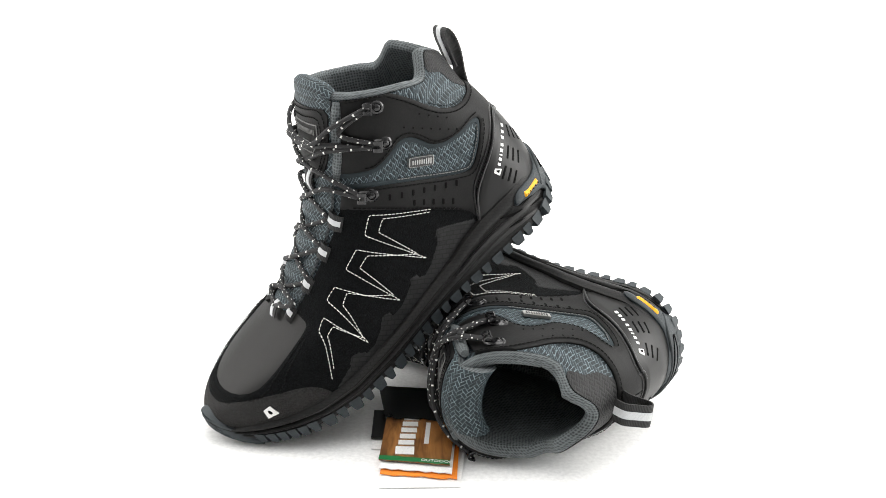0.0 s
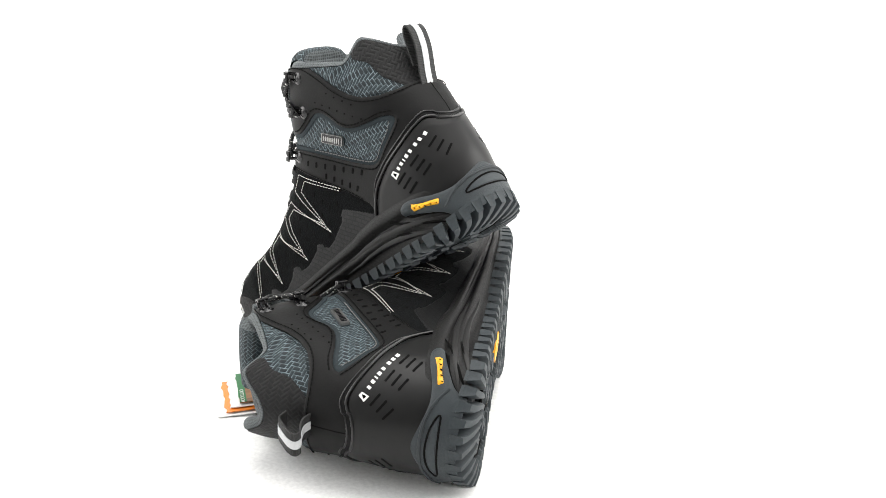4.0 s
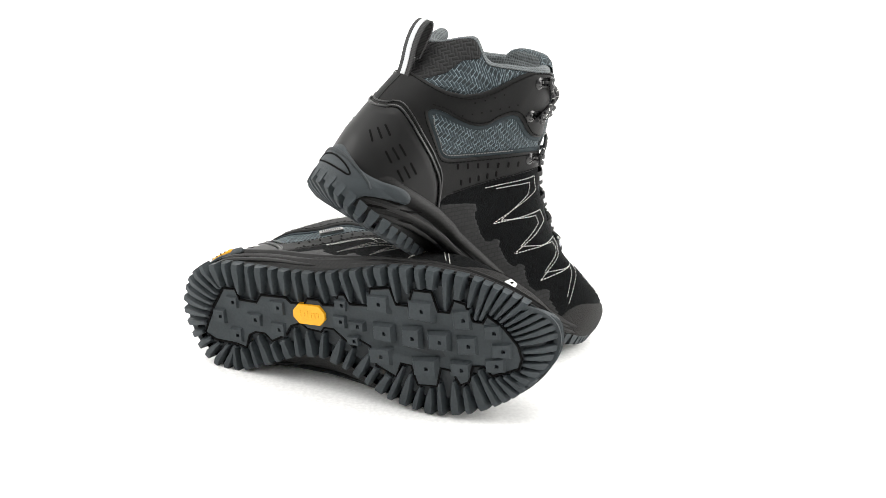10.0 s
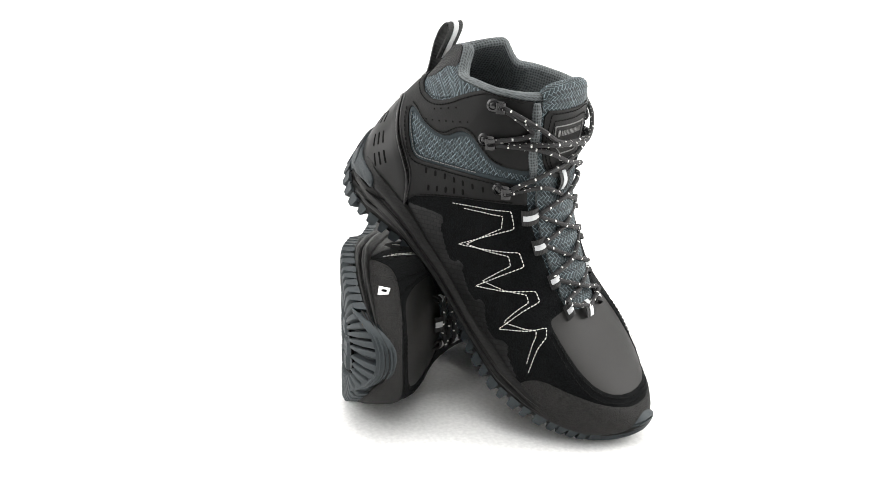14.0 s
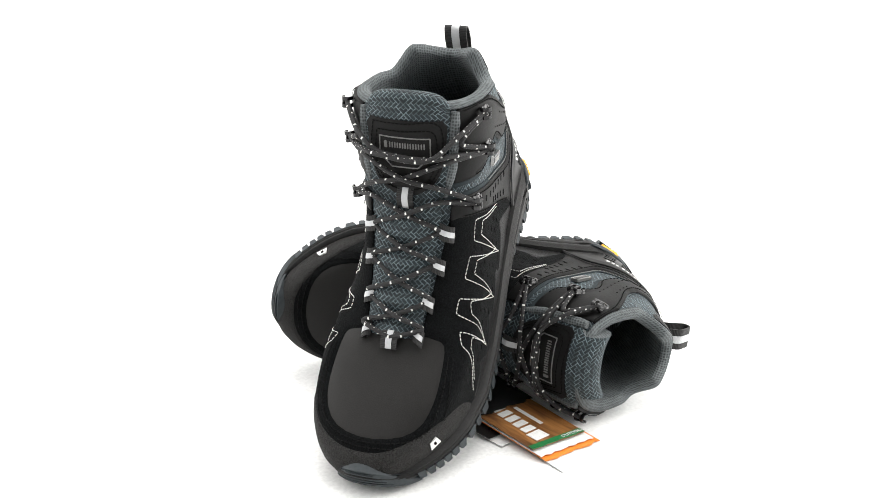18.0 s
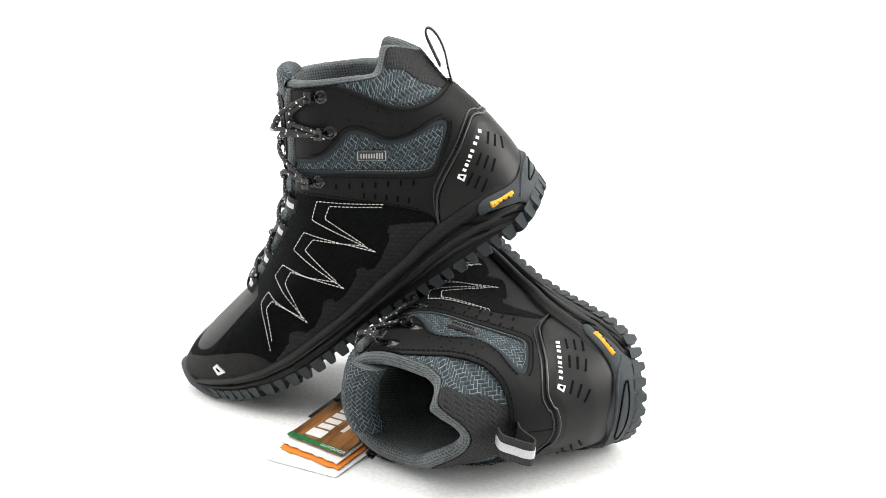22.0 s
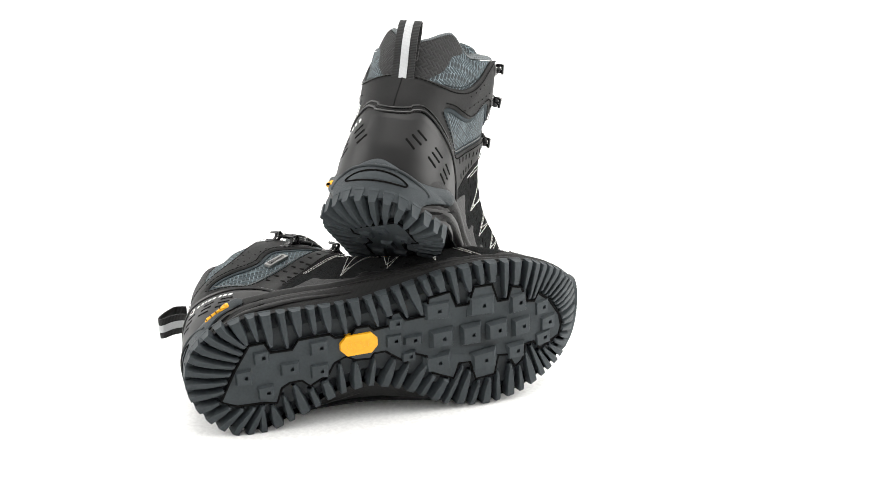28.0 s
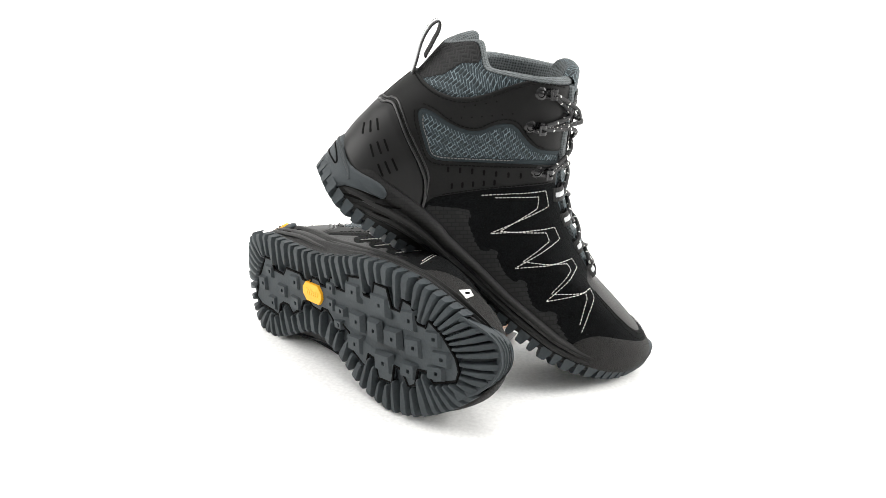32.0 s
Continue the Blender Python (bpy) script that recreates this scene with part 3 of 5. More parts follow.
ZIGZAG_IN = [(.1097, .0818), (.1374, .1029), (.1426, .0944), (.1301, .0633), (.1608, .0833), (.1669, .0792), (.1594, .0549), (.1904, .0729), (.1958, .0704), (.1934, .0479), (.2150, .0640), (.2190, .0615), (.2291, .0394)]
ZIGZAG_LAT = [(.0940, .0770), (.1328, .1068), (.1442, .0971), (.1195, .0520), (.1549, .0926), (.1695, .0857), (.1546, .0431), (.1834, .0802), (.1938, .0763), (.1922, .0369), (.2039, .0700), (.2130, .0665), (.2286, .0349)]
ZIGZAG_LAT_IN = [(.0960, .0760), (.1272, .0990), (.1356, .0932), (.1227, .0592), (.1522, .0851), (.1619, .0816), (.1559, .0499), (.1804, .0738), (.1886, .0695), (.1929, .0426), (.2036, .0646), (.2112, .0625), (.2235, .0394)]
HOOKS = [(.0843, .1672), (.0940, .1430), (.1227, .1176)]
LOOPS = [.45, .52, .605, .685]


def dashes(points, normals, step, length, thick):
    """Short thread stitches along a line of points."""
    pts = np.array(points)
    run = np.r_[0, np.cumsum(np.linalg.norm(np.diff(pts, axis=0), axis=1))]
    nrm = np.array(normals)
    chunks = []
    for s in np.arange(step * 0.3, run[-1] - length, step):
        ends = []
        for q in (s, s + length):
            ends.append((np.array([np.interp(q, run, pts[:, k]) for k in range(3)]), np.array([np.interp(q, run, nrm[:, k]) for k in range(3)])))
        (a, n), (b, _) = ends
        t = b - a
        t /= np.linalg.norm(t) + 1e-12
        s_ = np.cross(n, t)
        ring = [a - t * 0 - s_ * thick * .5, a + n * thick * .5, a + s_ * thick * .5]
        m = (a + b) / 2 + n * thick * 0.35
        mid = [m - s_ * thick * .62, m + n * thick * .62, m + s_ * thick * .62]
        end = [b - s_ * thick * .5, b + n * thick * .5, b + s_ * thick * .5]
        v = np.array(ring + mid + end)
        f = [(0, 1, 4, 3), (1, 2, 5, 4), (3, 4, 7, 6), (4, 5, 8, 7), (0, 2, 1), (6, 7, 8)]
        chunks.append((v, f))
    return joined(chunks)


def on_side(line, side, off, step=0.002):
    p = along(line, step)
    got = [spot(x, z, side) for x, z in p]
    return np.array([a + n * off for a, n in got]), np.array([n for _, n in got])


def capsule(center, n, way, length, width, rise=0.0002, sink=0.0004):
    """A small flat-topped oblong lying on a surface."""
    way = way - n * (way @ n)
    way /= np.linalg.norm(way) + 1e-12
    s = np.cross(n, way)
    ring = []
    for k in range(10):
        a = 2 * math.pi * k / 10
        c = math.cos(a)
        ring.append(center + way * ((length - width) / 2 * (1 if c > 0 else -1) + width / 2 * c) + s * width / 2 * math.sin(a))
    ring = np.array(ring)
    return block(ring - n * sink, ring + n * rise)


def hook(parent, x, z, side):
    p, n = spot(x, z, side)
    q, _ = spot(x + .006, z + .0042, side)
    f = q - p
    f -= n * (f @ n)
    f /= np.linalg.norm(f)
    s = np.cross(n, f)
    base = p + n * 0.0016
    rings = []
    for r, h in ((.0050, 0), (.0050, .0009), (.0044, .0015), (.0030, .0019), (.0028, .0013), (.0016, .0022), (.0003, .0025)):
        rings.append([base + n * h + r * (math.cos(a) * f + math.sin(a) * s) for a in np.linspace(0, 2 * math.pi, 16, endpoint=False)])
    v = np.array(rings).reshape(-1, 3)
    fc = [(i * 16 + k, i * 16 + (k + 1) % 16, i * 16 + 16 + (k + 1) % 16, i * 16 + 16 + k) for i in range(6) for k in range(16)]
    fc.append(tuple(96 + k for k in range(16)))
    ob = part("lace_hook", v, fc, GUNMETAL, parent, "black enamelled lace hook")
    path = curve([base + f * .003 + n * .001, base + f * .0070 + n * .0012, base + f * .0100 + n * .0030, base + f * .0108 + n * .0060, base + f * .0088 + n * .0078, base + f * .0058 + n * .0074], 14)
    tan = np.gradient(path, axis=0)
    tan /= np.linalg.norm(tan, axis=1)[:, None]
    for d in (-.0026, .0026):
        v, fc, uv = ribbon(path + s * d, s, .0026, .0011, np.cross(s, tan))
        part("hook_prong", v, fc, GUNMETAL, ob)
    bar = [base + f * .0058 + n * .0074 + s * k for k in (-.0040, 0, .0040)]
    v, fc, uv = tube(bar, .0011, 8, ups=n)
    part("hook_bar", v, fc, GUNMETAL, ob)
    return base + f * .0078 + n * .0046


def build_sole(boot):
    mid = make_midsole()
    n = len(mid.p)
    full = np.full(n, 1.0)
    body = panel(mid, full, 0.0, MIDSOLE, "midsole", boot, "black moulded foam midsole", under=0)
    # grey heel wrap with the yellow badge panel
    for_heel = [(-.03, .0600), (-.0080, .0500), (-.0062, .0468), (-.0040, .0412), (.0010, .0366), (.0060, .0344), (.0140, .0350), (.0260, .0386), (.0340, .0392), (.0388, .0376), (.0412, .0322), (.0350, .0290), (.0250, .0264), (.0170, .0232), (.0110, .0190), (.0080, .0120), (.0060, .0040), (-.03, .0)]
    panel(mid, inside(rounded(for_heel, 1), mid.x, mid.z), .0024, RUBBER_SIDE, "heel_wrap", body, "slate grey rubber wrap round the heel", bulge=.001)
    lens = [(-.0240, .0268), (-.0180, .0320), (-.0095, .0348), (0, .0357), (.0108, .0340), (.0185, .0304), (.0235, .0260), (.0140, .0268), (0, .0275), (-.0130, .0272)]
    crescent = np.where(mid.x < .03, inside(lens, mid.y, mid.z), -1.0)
    panel(mid, crescent, .0036, RUBBER, "heel_crescent", body, "crescent moulded into the heel wrap")
    back = np.where(mid.x < .03)[0]
    def on_heel(y, z, off):
        d = (mid.y[back] - y) ** 2 + (mid.z[back] - z) ** 2
        near = np.argsort(d)[:4]
        w = 1 / (d[near] + 1e-9)
        p = (mid.p[back[near]] * w[:, None]).sum(0) / w.sum()
        return np.array([p[0], y, z]) + mid.n[back[near[0]]] * off

    line = np.array([on_heel(y, z, .0034) for y, z in along(rounded(lens, 2), .0016, True)])
    line[:, 0] = (np.roll(line[:, 0], 1) + line[:, 0] + np.roll(line[:, 0], -1)) / 3
    # raised near-black cord painted as the shade in the crescent's outline
    v, f, uv = tube(line, .0007, 6, closed=True, ups=(-1, 0, 0))
    part("crescent_groove_shade", v, f, SHADE_AND_PRINT, body)
    arc = along(curve([(-.0358, .0262), (-.0317, .0304), (-.0214, .0358), (-.0113, .0386), (0, .0392), (.0091, .0386), (.0196, .0362), (.0280, .0306), (.0345, .0232)], 60), .0018)
    line = np.array([on_heel(y, z, .0028) for y, z in arc])
    line[1:-1, 0] = (line[:-2, 0] + line[1:-1, 0] + line[2:, 0]) / 3
    # arc tube in the darkened rubber, painted as the shade of a groove
    v, f, uv = tube(line, .0013, 8, ups=(-1, 0, 0))
    part("heel_arc", v, f, RUBBER_SHADED, body)
    # groove under each wrap arm and swept hollow below, as near-black shade cords
    for side in (1, -1):
        for path, r, material in (([(.0415, .0330), (.0350, .0284), (.0250, .0258), (.0170, .0226), (.0120, .0185)], .0011, SHADE_AND_PRINT), ([(.0560, .0330), (.0440, .0270), (.0320, .0225), (.0220, .0180), (.0150, .0140)], .0016, SHADE_AND_PRINT),
                                  ([(.0620, .0250), (.0520, .0215), (.0420, .0180), (.0300, .0140)], .0013, SHADE_AND_PRINT)):
            got = []
            for x, z in curve(path, 26):
                low = float(sole_z(x)) + .008
                got.append(midsole_spot(x, (z - low) / (np.interp(x, FEATHER_X, FEATHER_Z) - low), side))
            v, f, uv = tube([p + nn * .0004 for p, nn in got], r * .8 * np.sin(np.linspace(.1, math.pi - .1, len(got))) ** .6, 6, flat=.5, ups=np.array([nn for _, nn in got]))
            part("wall_groove_shade", v, f, material, body)
    # smooth lip that wraps up round the tip of the toe, with fine ridges on it
    def lip(y, k, off):
        e = (y / .042) ** 2.4 if y > 0 else (-y / .038) ** 2.4
        x = TIP - .070 * (1 - (1 - e) ** (1 / 2.4))
        way = np.array([1 - .35 * abs(y) / .03, y / .045])
        fade = 1 - (abs(y) / .034) ** 3
        p = np.array([x, y]) + way * (.0022 - .0030 * k * k + off)
        return (p[0], p[1], float(sole_z(x)) + .0006 + .0140 * k * fade)
    ys = np.linspace(-.0325, .0325, 27)
    rows = [[lip(y, k, -.006) for y in ys] for k in (0,)] + [[lip(y, k, .0) for y in ys] for k in np.linspace(0, 1, 9)] + [[lip(y, 1.0, -.006) for y in ys]]
    v = np.array(rows).reshape(-1, 3)
    f = [(i * 27 + j, i * 27 + j + 1, i * 27 + 28 + j, i * 27 + 27 + j) for i in range(len(rows) - 1) for j in range(26)]
    lip_part = part("toe_lip", v, f, RUBBER, body, "slate grey rubber lip wrapped up round the toe")
    for k in range(4):
        w = .0200 - .0035 * k
        v, f, uv = tube([lip(y, .22 + .19 * k, .0001) for y in np.linspace(-w, w, 15)], .0007, 6, ups=(0, 0, 1))
        part("toe_ridge", v, f, RUBBER, lip_part)
    # swept ridges on the wall
    for k, line in enumerate(([(.012, .20), (.035, .42), (.070, .52), (.110, .55)], [(.020, .06), (.045, .25), (.080, .34), (.120, .30)], [(.045, .72), (.09, .74), (.14, .70), (.20, .66), (.25, .66), (.285, .70)],
                              [(.135, .34), (.17, .36), (.21, .33), (.25, .34), (.28, .38)])):
        for side in (1, -1):
            c = curve(line, 40)
            if k >= 2:
                c[:, 1] -= .0
            got = [midsole_spot(x, q, side) for x, q in c]
            v, f, uv = tube([p - nn * .0004 for p, nn in got], (.0026 if k < 2 else .0014) * np.sin(np.linspace(.12, math.pi - .12, len(got))) ** .6, 8, flat=0.7, ups=np.array([nn for _, nn in got]) * 1.0)
            part("wall_ridge", v, f, FOAM, body)
    # outsole web under the midsole
    ring, nrm = sole_ring(90)
    rows = []
    for g, z in ((-.013, .0068), (-.0105, .0070), (-.008, .0100), (-.001, .0122), (.0004, .0130), (-.004, .0134)):
        q = ring + nrm * g
        rows.append(np.column_stack([q, sole_z(q[:, 0]) + z]))
    web = Grid(rows)
    v = list(web.p)
    f = [tuple(q) for q in web.quads]
    c = ring.copy()
    m = len(ring)
    half_m = m // 2
    # floor of the outsole in strips across
    for i in range(half_m):
        a, b = i, i + 1
        c2, d2 = (m - i) % m, (m - i - 1) % m
        f.append((c2, d2, b, a) if i and d2 != b else ((d2, b, a) if d2 != b else (c2, b, a)))
    # web coloured darker than the lugs: the shade of the gaps is painted in
    out = part("outsole", np.array(v), f, RUBBER_SHADED, boot, "slate grey lugged rubber outsole")
    # perimeter lugs, chisel-ended, and the edge of the centre plate that fits between them
    dense, dn = sole_ring(400)
    run = np.r_[0, np.cumsum(np.linalg.norm(np.diff(dense, axis=0), axis=1))]
    total = run[-1] + np.linalg.norm(dense[0] - dense[-1])
    rnd = random.Random(7)
    s = .0006
    count = 0
    while s < total - .006:
        x0, y0 = (np.interp(s, run, dense[:, k]) for k in (0, 1))
        toe, heel = x0 > .268, x0 < .030
        pitch = .0074 if toe else (.0100 if heel else (.0116 if count % 2 else .0104))
        width = pitch * (.86 if toe else (.80 if heel else (.82 if count % 2 else .70)))
        count += 1
        ends = []
        for q in (s, s + width):
            p = np.array([np.interp(q % total, run, dense[:, k]) for k in (0, 1)])
            nn = np.array([np.interp(q % total, run, dn[:, k]) for k in (0, 1)])
            ends.append((p, nn / np.linalg.norm(nn)))
        (a, na), (b, nb) = ends
        mid_n = (na + nb) / 2
        t = (b - a) / np.linalg.norm(b - a)
        if toe or heel:
            inw = np.array([.252, .0]) - (a + b) / 2 if toe else np.array([.060, .002]) - (a + b) / 2
            inw /= np.linalg.norm(inw)
        else:
            inw = -mid_n + np.array([.10, 0])
            inw /= np.linalg.norm(inw)
        # each lug runs in as far as the groove round the centre plate
        steps = np.linspace(.004, .034, 61)
        way = (a + b) / 2 + steps[:, None] * inw
        stop = np.nonzero(inside(PLATE_LAT + PLATE_MED, way[:, 0], way[:, 1]) > -.0022)[0]
        reach = (steps[stop[0]] if len(stop) else .026) - rnd.uniform(0, .0008)
        k, mk = (.62, .88) if toe else ((.60, .88) if heel else ((.42, .92) if reach > .017 else (.86, .98)))
        m = (a + b) / 2
        blunt = .0018 if toe and abs(y0) < .031 else (-.0030 if heel else 0.0)
        tall = .0100 if .065 < x0 < .135 else (.0105 if toe else (.0125 if heel else .0112))
        # sections from the outer wall inwards: out from the edge, half width, tread level, root level
        rows = []
        for deep, wide, low, root in ((-.0022 + blunt, .94, .0040, tall), (-.0024 + blunt, 1.0, .0016, tall - .002), (.0008, .98, .0001, .0100), (reach * .35, (1 + mk) / 2, .0, .0100), (reach * .70, mk * .82, .0, .0100),
                                      (reach * .93, k, .0002, .0100), (reach, k * .9, .0018, .0100)):
            c = m + inw * deep if deep > 0 else m - mid_n * deep
            h = width / 2 * wide
            tip = max(h - (.0010 if toe else .0016), h * .5)
            ring = []
            for off, z in ((-h, root), (-tip - .0003, low + .0010), (-tip + .0003, low), (tip - .0003, low), (tip + .0003, low + .0010), (h, root)):
                q = c + t * off
                ring.append((q[0], q[1], float(sole_z(q[0])) + z))
            rows.append(ring)
        v = np.array(rows).reshape(-1, 3)
        nr = len(rows)
        f = [(i * 6 + j, i * 6 + j + 1, i * 6 + 7 + j, i * 6 + 6 + j) for i in range(nr - 1) for j in range(5)]
        f += [(i * 6 + 5, i * 6, i * 6 + 6, i * 6 + 11) for i in range(nr - 1)]
        f += [tuple(reversed(range(6))), tuple((nr - 1) * 6 + j for j in range(6))]
        part("tread_lug", v, f, RUBBER, out, sharp=25)
        s += pitch
    # central blocks with square sockets
    blocks = [(46, 15, 12.5, 12), (32, 1, 13.3, 14.4), (47, -14, 13.3, 13.6), (66, 2, 15.6, 12), (89, 15, 15.6, 13.6), (88, -4, 15.6, 13.6), (148, 24, 12.5, 10.4), (146, 10, 13.3, 12), (157, -5, 12.5, 8.8), (161, 8, 15.6, 8.8), (181, 29, 21.8, 16.8), (184, 5, 19.5, 16.8), (180, -15, 22.6, 16), (217, 27, 23.4, 19.2), (208, 4, 17.2, 19.2), (230, 3, 18.7, 16.8), (218, -20, 22.6, 17.6), (249, 22, 15.6, 19.2), (252, 1, 17.2, 17.6), (246, -19, 17.2, 14.4), (271, 12, 14, 14.4), (277, -3, 16.4, 14.4), (272, -15, 16.4, 13.6)]
    q = np.array(PLATE_LAT + PLATE_MED)
    q = q[::-1] if sum(a[0] * b[1] - a[1] * b[0] for a, b in zip(q, np.roll(q, -1, 0))) < 0 else q
    c = q.mean(0)
    low, top = np.column_stack([q, sole_z(q[:, 0]) + .0026]), np.column_stack([q, sole_z(q[:, 0]) + .0085])
    groove = np.column_stack([q + (q - c) / np.linalg.norm(q - c, axis=1)[:, None] * .0006, sole_z(q[:, 0]) + .0030])
    me_v, me_f = joined([block(low[::-1], top[::-1])])
    part("tread_plate", me_v, me_f, RUBBER, out, "recessed centre plate of the tread")
    # near-black cord stands in for the shade in the groove round the plate
    v, f, uv = tube(list(groove), .0011, 6, closed=True, ups=(0, 0, 1))
    part("plate_groove_shade", v, f, SHADE_AND_PRINT, out)
    for px, py, w, h in blocks:
        a, w, h = np.array([px, py]) / 1000, w / 1000, h / 1000
        lean = rnd.uniform(-.05, .05)
        ring = np.array([(-.5 * w, -.45 * h), (.5 * w, -.5 * h), (.5 * w, .5 * h), (-.5 * w, .45 * h)]) @ np.array([[math.cos(lean), math.sin(lean)], [-math.sin(lean), math.cos(lean)]]) + a
        hole = a + np.array([(.0002, -.0015), (.0030, -.0015), (.0030, .0015), (.0002, .0015)])
        z = lambda p, d: np.column_stack([p, sole_z(p[:, 0]) + d])
        tip = a + (ring - a) * .74
        v = np.concatenate([z(ring, .0045), z(tip, .0003), z(hole, .0003), z(hole.mean(0) + (hole - hole.mean(0)) * .75, .0030)])
        f = []
        for r in range(3):
            f += [(r * 4 + (i + 1) % 4, r * 4 + i, r * 4 + 4 + i, r * 4 + 4 + (i + 1) % 4) for i in range(4)]
        f.append((15, 14, 13, 12))
        part("socket_block", v, f, RUBBER, out, sharp=25)
    a = np.array([.1190, .0125])
    hexa = a + np.array([(-.0150, -.0028), (-.0098, -.0085), (.0098, -.0085), (.0150, -.0028), (.0150, .0028), (.0098, .0085), (-.0098, .0085), (-.0150, .0028)])
    v, f = block(np.column_stack([a + (hexa - a) * .95, sole_z(hexa[:, 0]) + .0002])[::-1], np.column_stack([hexa, sole_z(hexa[:, 0]) + .0048])[::-1])
    badge = part("sole_badge", v, f, YELLOW, out, "yellow octagonal rubber badge", sharp=25)
    for k in range(6):
        b = a + np.array([(k - 2.5) * .0032, 0])
        r = b + np.array([(-.0010, -.0022), (.0010, -.0022), (.0010, .0022 + .0012 * (k in (0, 2))), (-.0010, .0022 + .0012 * (k in (0, 2)))])
        v, f = block(np.column_stack([r, sole_z(r[:, 0]) - .0001])[::-1], np.column_stack([r, sole_z(r[:, 0]) + .0006])[::-1])
        part("print_bar", v, f, YELLOW, badge, sharp=25)
    # yellow mark on the lateral side of the heel wrap, its lettering as plain bars
    slab = np.where(mid.y > 0, inside([(.0310, .0318), (.0310, .0362), (.0130, .0310), (.0130, .0266)], mid.x, mid.z), -1.0)
    mark = panel(mid, slab, .0046, YELLOW, "heel_mark", body, "yellow rubber mark on the heel wrap")
    for k in range(5):
        x = .0283 - k * .0033
        p, nn = midsole_spot(x, (.0332 - (.0310 - x) * .29 - .008 - float(sole_z(x))) / (np.interp(x, FEATHER_X, FEATHER_Z) - .008 - float(sole_z(x))), 1)
        v, f = capsule(p + nn * .0050, nn, np.array([.25, 0, 1.0]), .0016, .0005, .0001, .002)
        part("print_bar", v, f, THREAD_DARK, mark)


def build_upper(boot):
    g = make_upper()
    X, Y, Z = g.x, g.y, g.z
    above = Z - sole_z(X) - .0095
    panel(g, above, 0.0, CLOTH, "upper", boot, "grey-blue jacquard cloth upper", under=0.0)
    throat = np.where(X > .095, np.minimum(np.interp(Z, [.07, .10, .12, .155, .19], [.0190, .0250, .0290, .0310, .0335]) - np.abs(Y), .2150 - X), -1.0)
    toe_f = np.where(Z > .045, inside(rounded(TOE_XY, 1), X, Y), -1.0)
    bump_f = inside(rounded(BUMPER_XZ, 1), X, Z)
    ankle_f = inside(ANKLE, X, Z)
    # toe leather, suede, film, bumper, heel cup, ankle leather
    panel(g, toe_f + .003, .0006, TOE_LEATHER, "toe_leather", boot, "dark grey smooth leather toe top")
    suede_zone = inside([(.0560, .0000), (.0600, .0440), (.0680, .0560), (.0840, .0720), (.1010, .0890), (.1210, .1070), (.1370, .1195), (.1700, .1300), (.40, .1300), (.40, .0)], X, Z)
    panel(g, np.minimum.reduce([suede_zone, -toe_f, -throat, above]), .0013, SUEDE, "suede_panel", boot, "black suede vamp with white stitching", bulge=.0004)
    for side in (1, -1):
        panel(g, np.where(Y * side > .01, inside(SAW, X, Z), -1.0), .0019, FILM, "saw_edged_film", boot, "black hatched saw-edged film")
    bumper = panel(g, np.minimum(bump_f, above), .0026, BUMPER, "toe_bumper", boot, "pebbled black rubber toe bumper", bulge=.0008)
    window_f = inside(rounded(WINDOW, 1), X, Z)
    leather = panel(g, np.minimum.reduce([ankle_f, -window_f, -throat]), .0021, LEATHER, "ankle_leather", boot, "matt black leather ankle panel", bulge=.0004)
    panel(g, np.minimum(window_f, .0034 - window_f), .0010, TRIM, "window_trim", boot, "blue-grey trim round the cloth window")
    cup = panel(g, inside(rounded(HEEL_CUP, 1), X, Z), .0030, COUNTER, "heel_cup", boot, "satin black moulded heel cup", bulge=.0008)
    collar_zone = inside([(-.03, .1165), (.010, .1165), (.022, .1330), (.027, .1480), (.036, .1560), (.030, .1900), (-.03, .1900)], X, Z)
    panel(g, collar_zone, .0006, CLOTH_DARK, "collar_patch", boot, "black jacquard patch at the back of the collar")
    # piping round the heel cup, one line from side to side
    for d, r, off in ((0, .0010, .0034), (.0042, .0007, .0026)):
        rim = [(.0705, .0360), (.0688, .0440 + d * .3), (.0590, .0597 + d), (.0465, .0687 + d), (.0280, .0787 + d), (.0150, .0873 + d), (.0085, .0908 + d), (.0045, .0888 + d)]
        pts, ups = [], []
        for side in (1, -1):
            got = [spot(x, z, side) for x, z in curve(rim, 50)]
            line = [p + n * off for p, n in got]
            nn = [n for _, n in got]
            y0 = abs(got[-1][0][1])
            arc = [heel_at(.0846 + d + .0030 * (y / y0) ** 2, y, off) for y in np.linspace(y0 * .92, 0, 9) * side]
            line += arc
            nn += [np.array([-1.0, 0, 0])] * len(arc)
            if side > 0:
                pts, ups = line, nn
            else:
                pts, ups = pts + line[::-1][1:], ups + nn[::-1][1:]
        v, f, uv = tube(pts, r, 8, ups=np.array(ups))
        part("piping", v, f, PIPING, cup, "glossy black piping")
    # seam up the back
    v, f, uv = tube([(np.interp(z, BACK_Z, BACK_X) - .0023, 0, z) for z in np.linspace(.088, .118, 14)], .0006, 6, ups=(0, 1, 0))
    part("back_seam", v, f, THREAD_DARK, leather)
    # slots of the heel cup and the white mark beside them
    for side in (1, -1):
        way = np.array([.0123, 0, -.0068])
        for r in range(3):
            for c in range(3):
                x, z = .0079 + r * .0123 - c * .0028, .0710 - r * .0071 - c * .0050
                p, n = spot(max(x, .0022), z, side)
                # flat near-black pad stands in for the shade inside the slot
                v, f = capsule(p + n * .0037, n, way, .0105, .0017, .0003)
                part("vent_slot_shade", v, f, SHADE_AND_PRINT, cup)
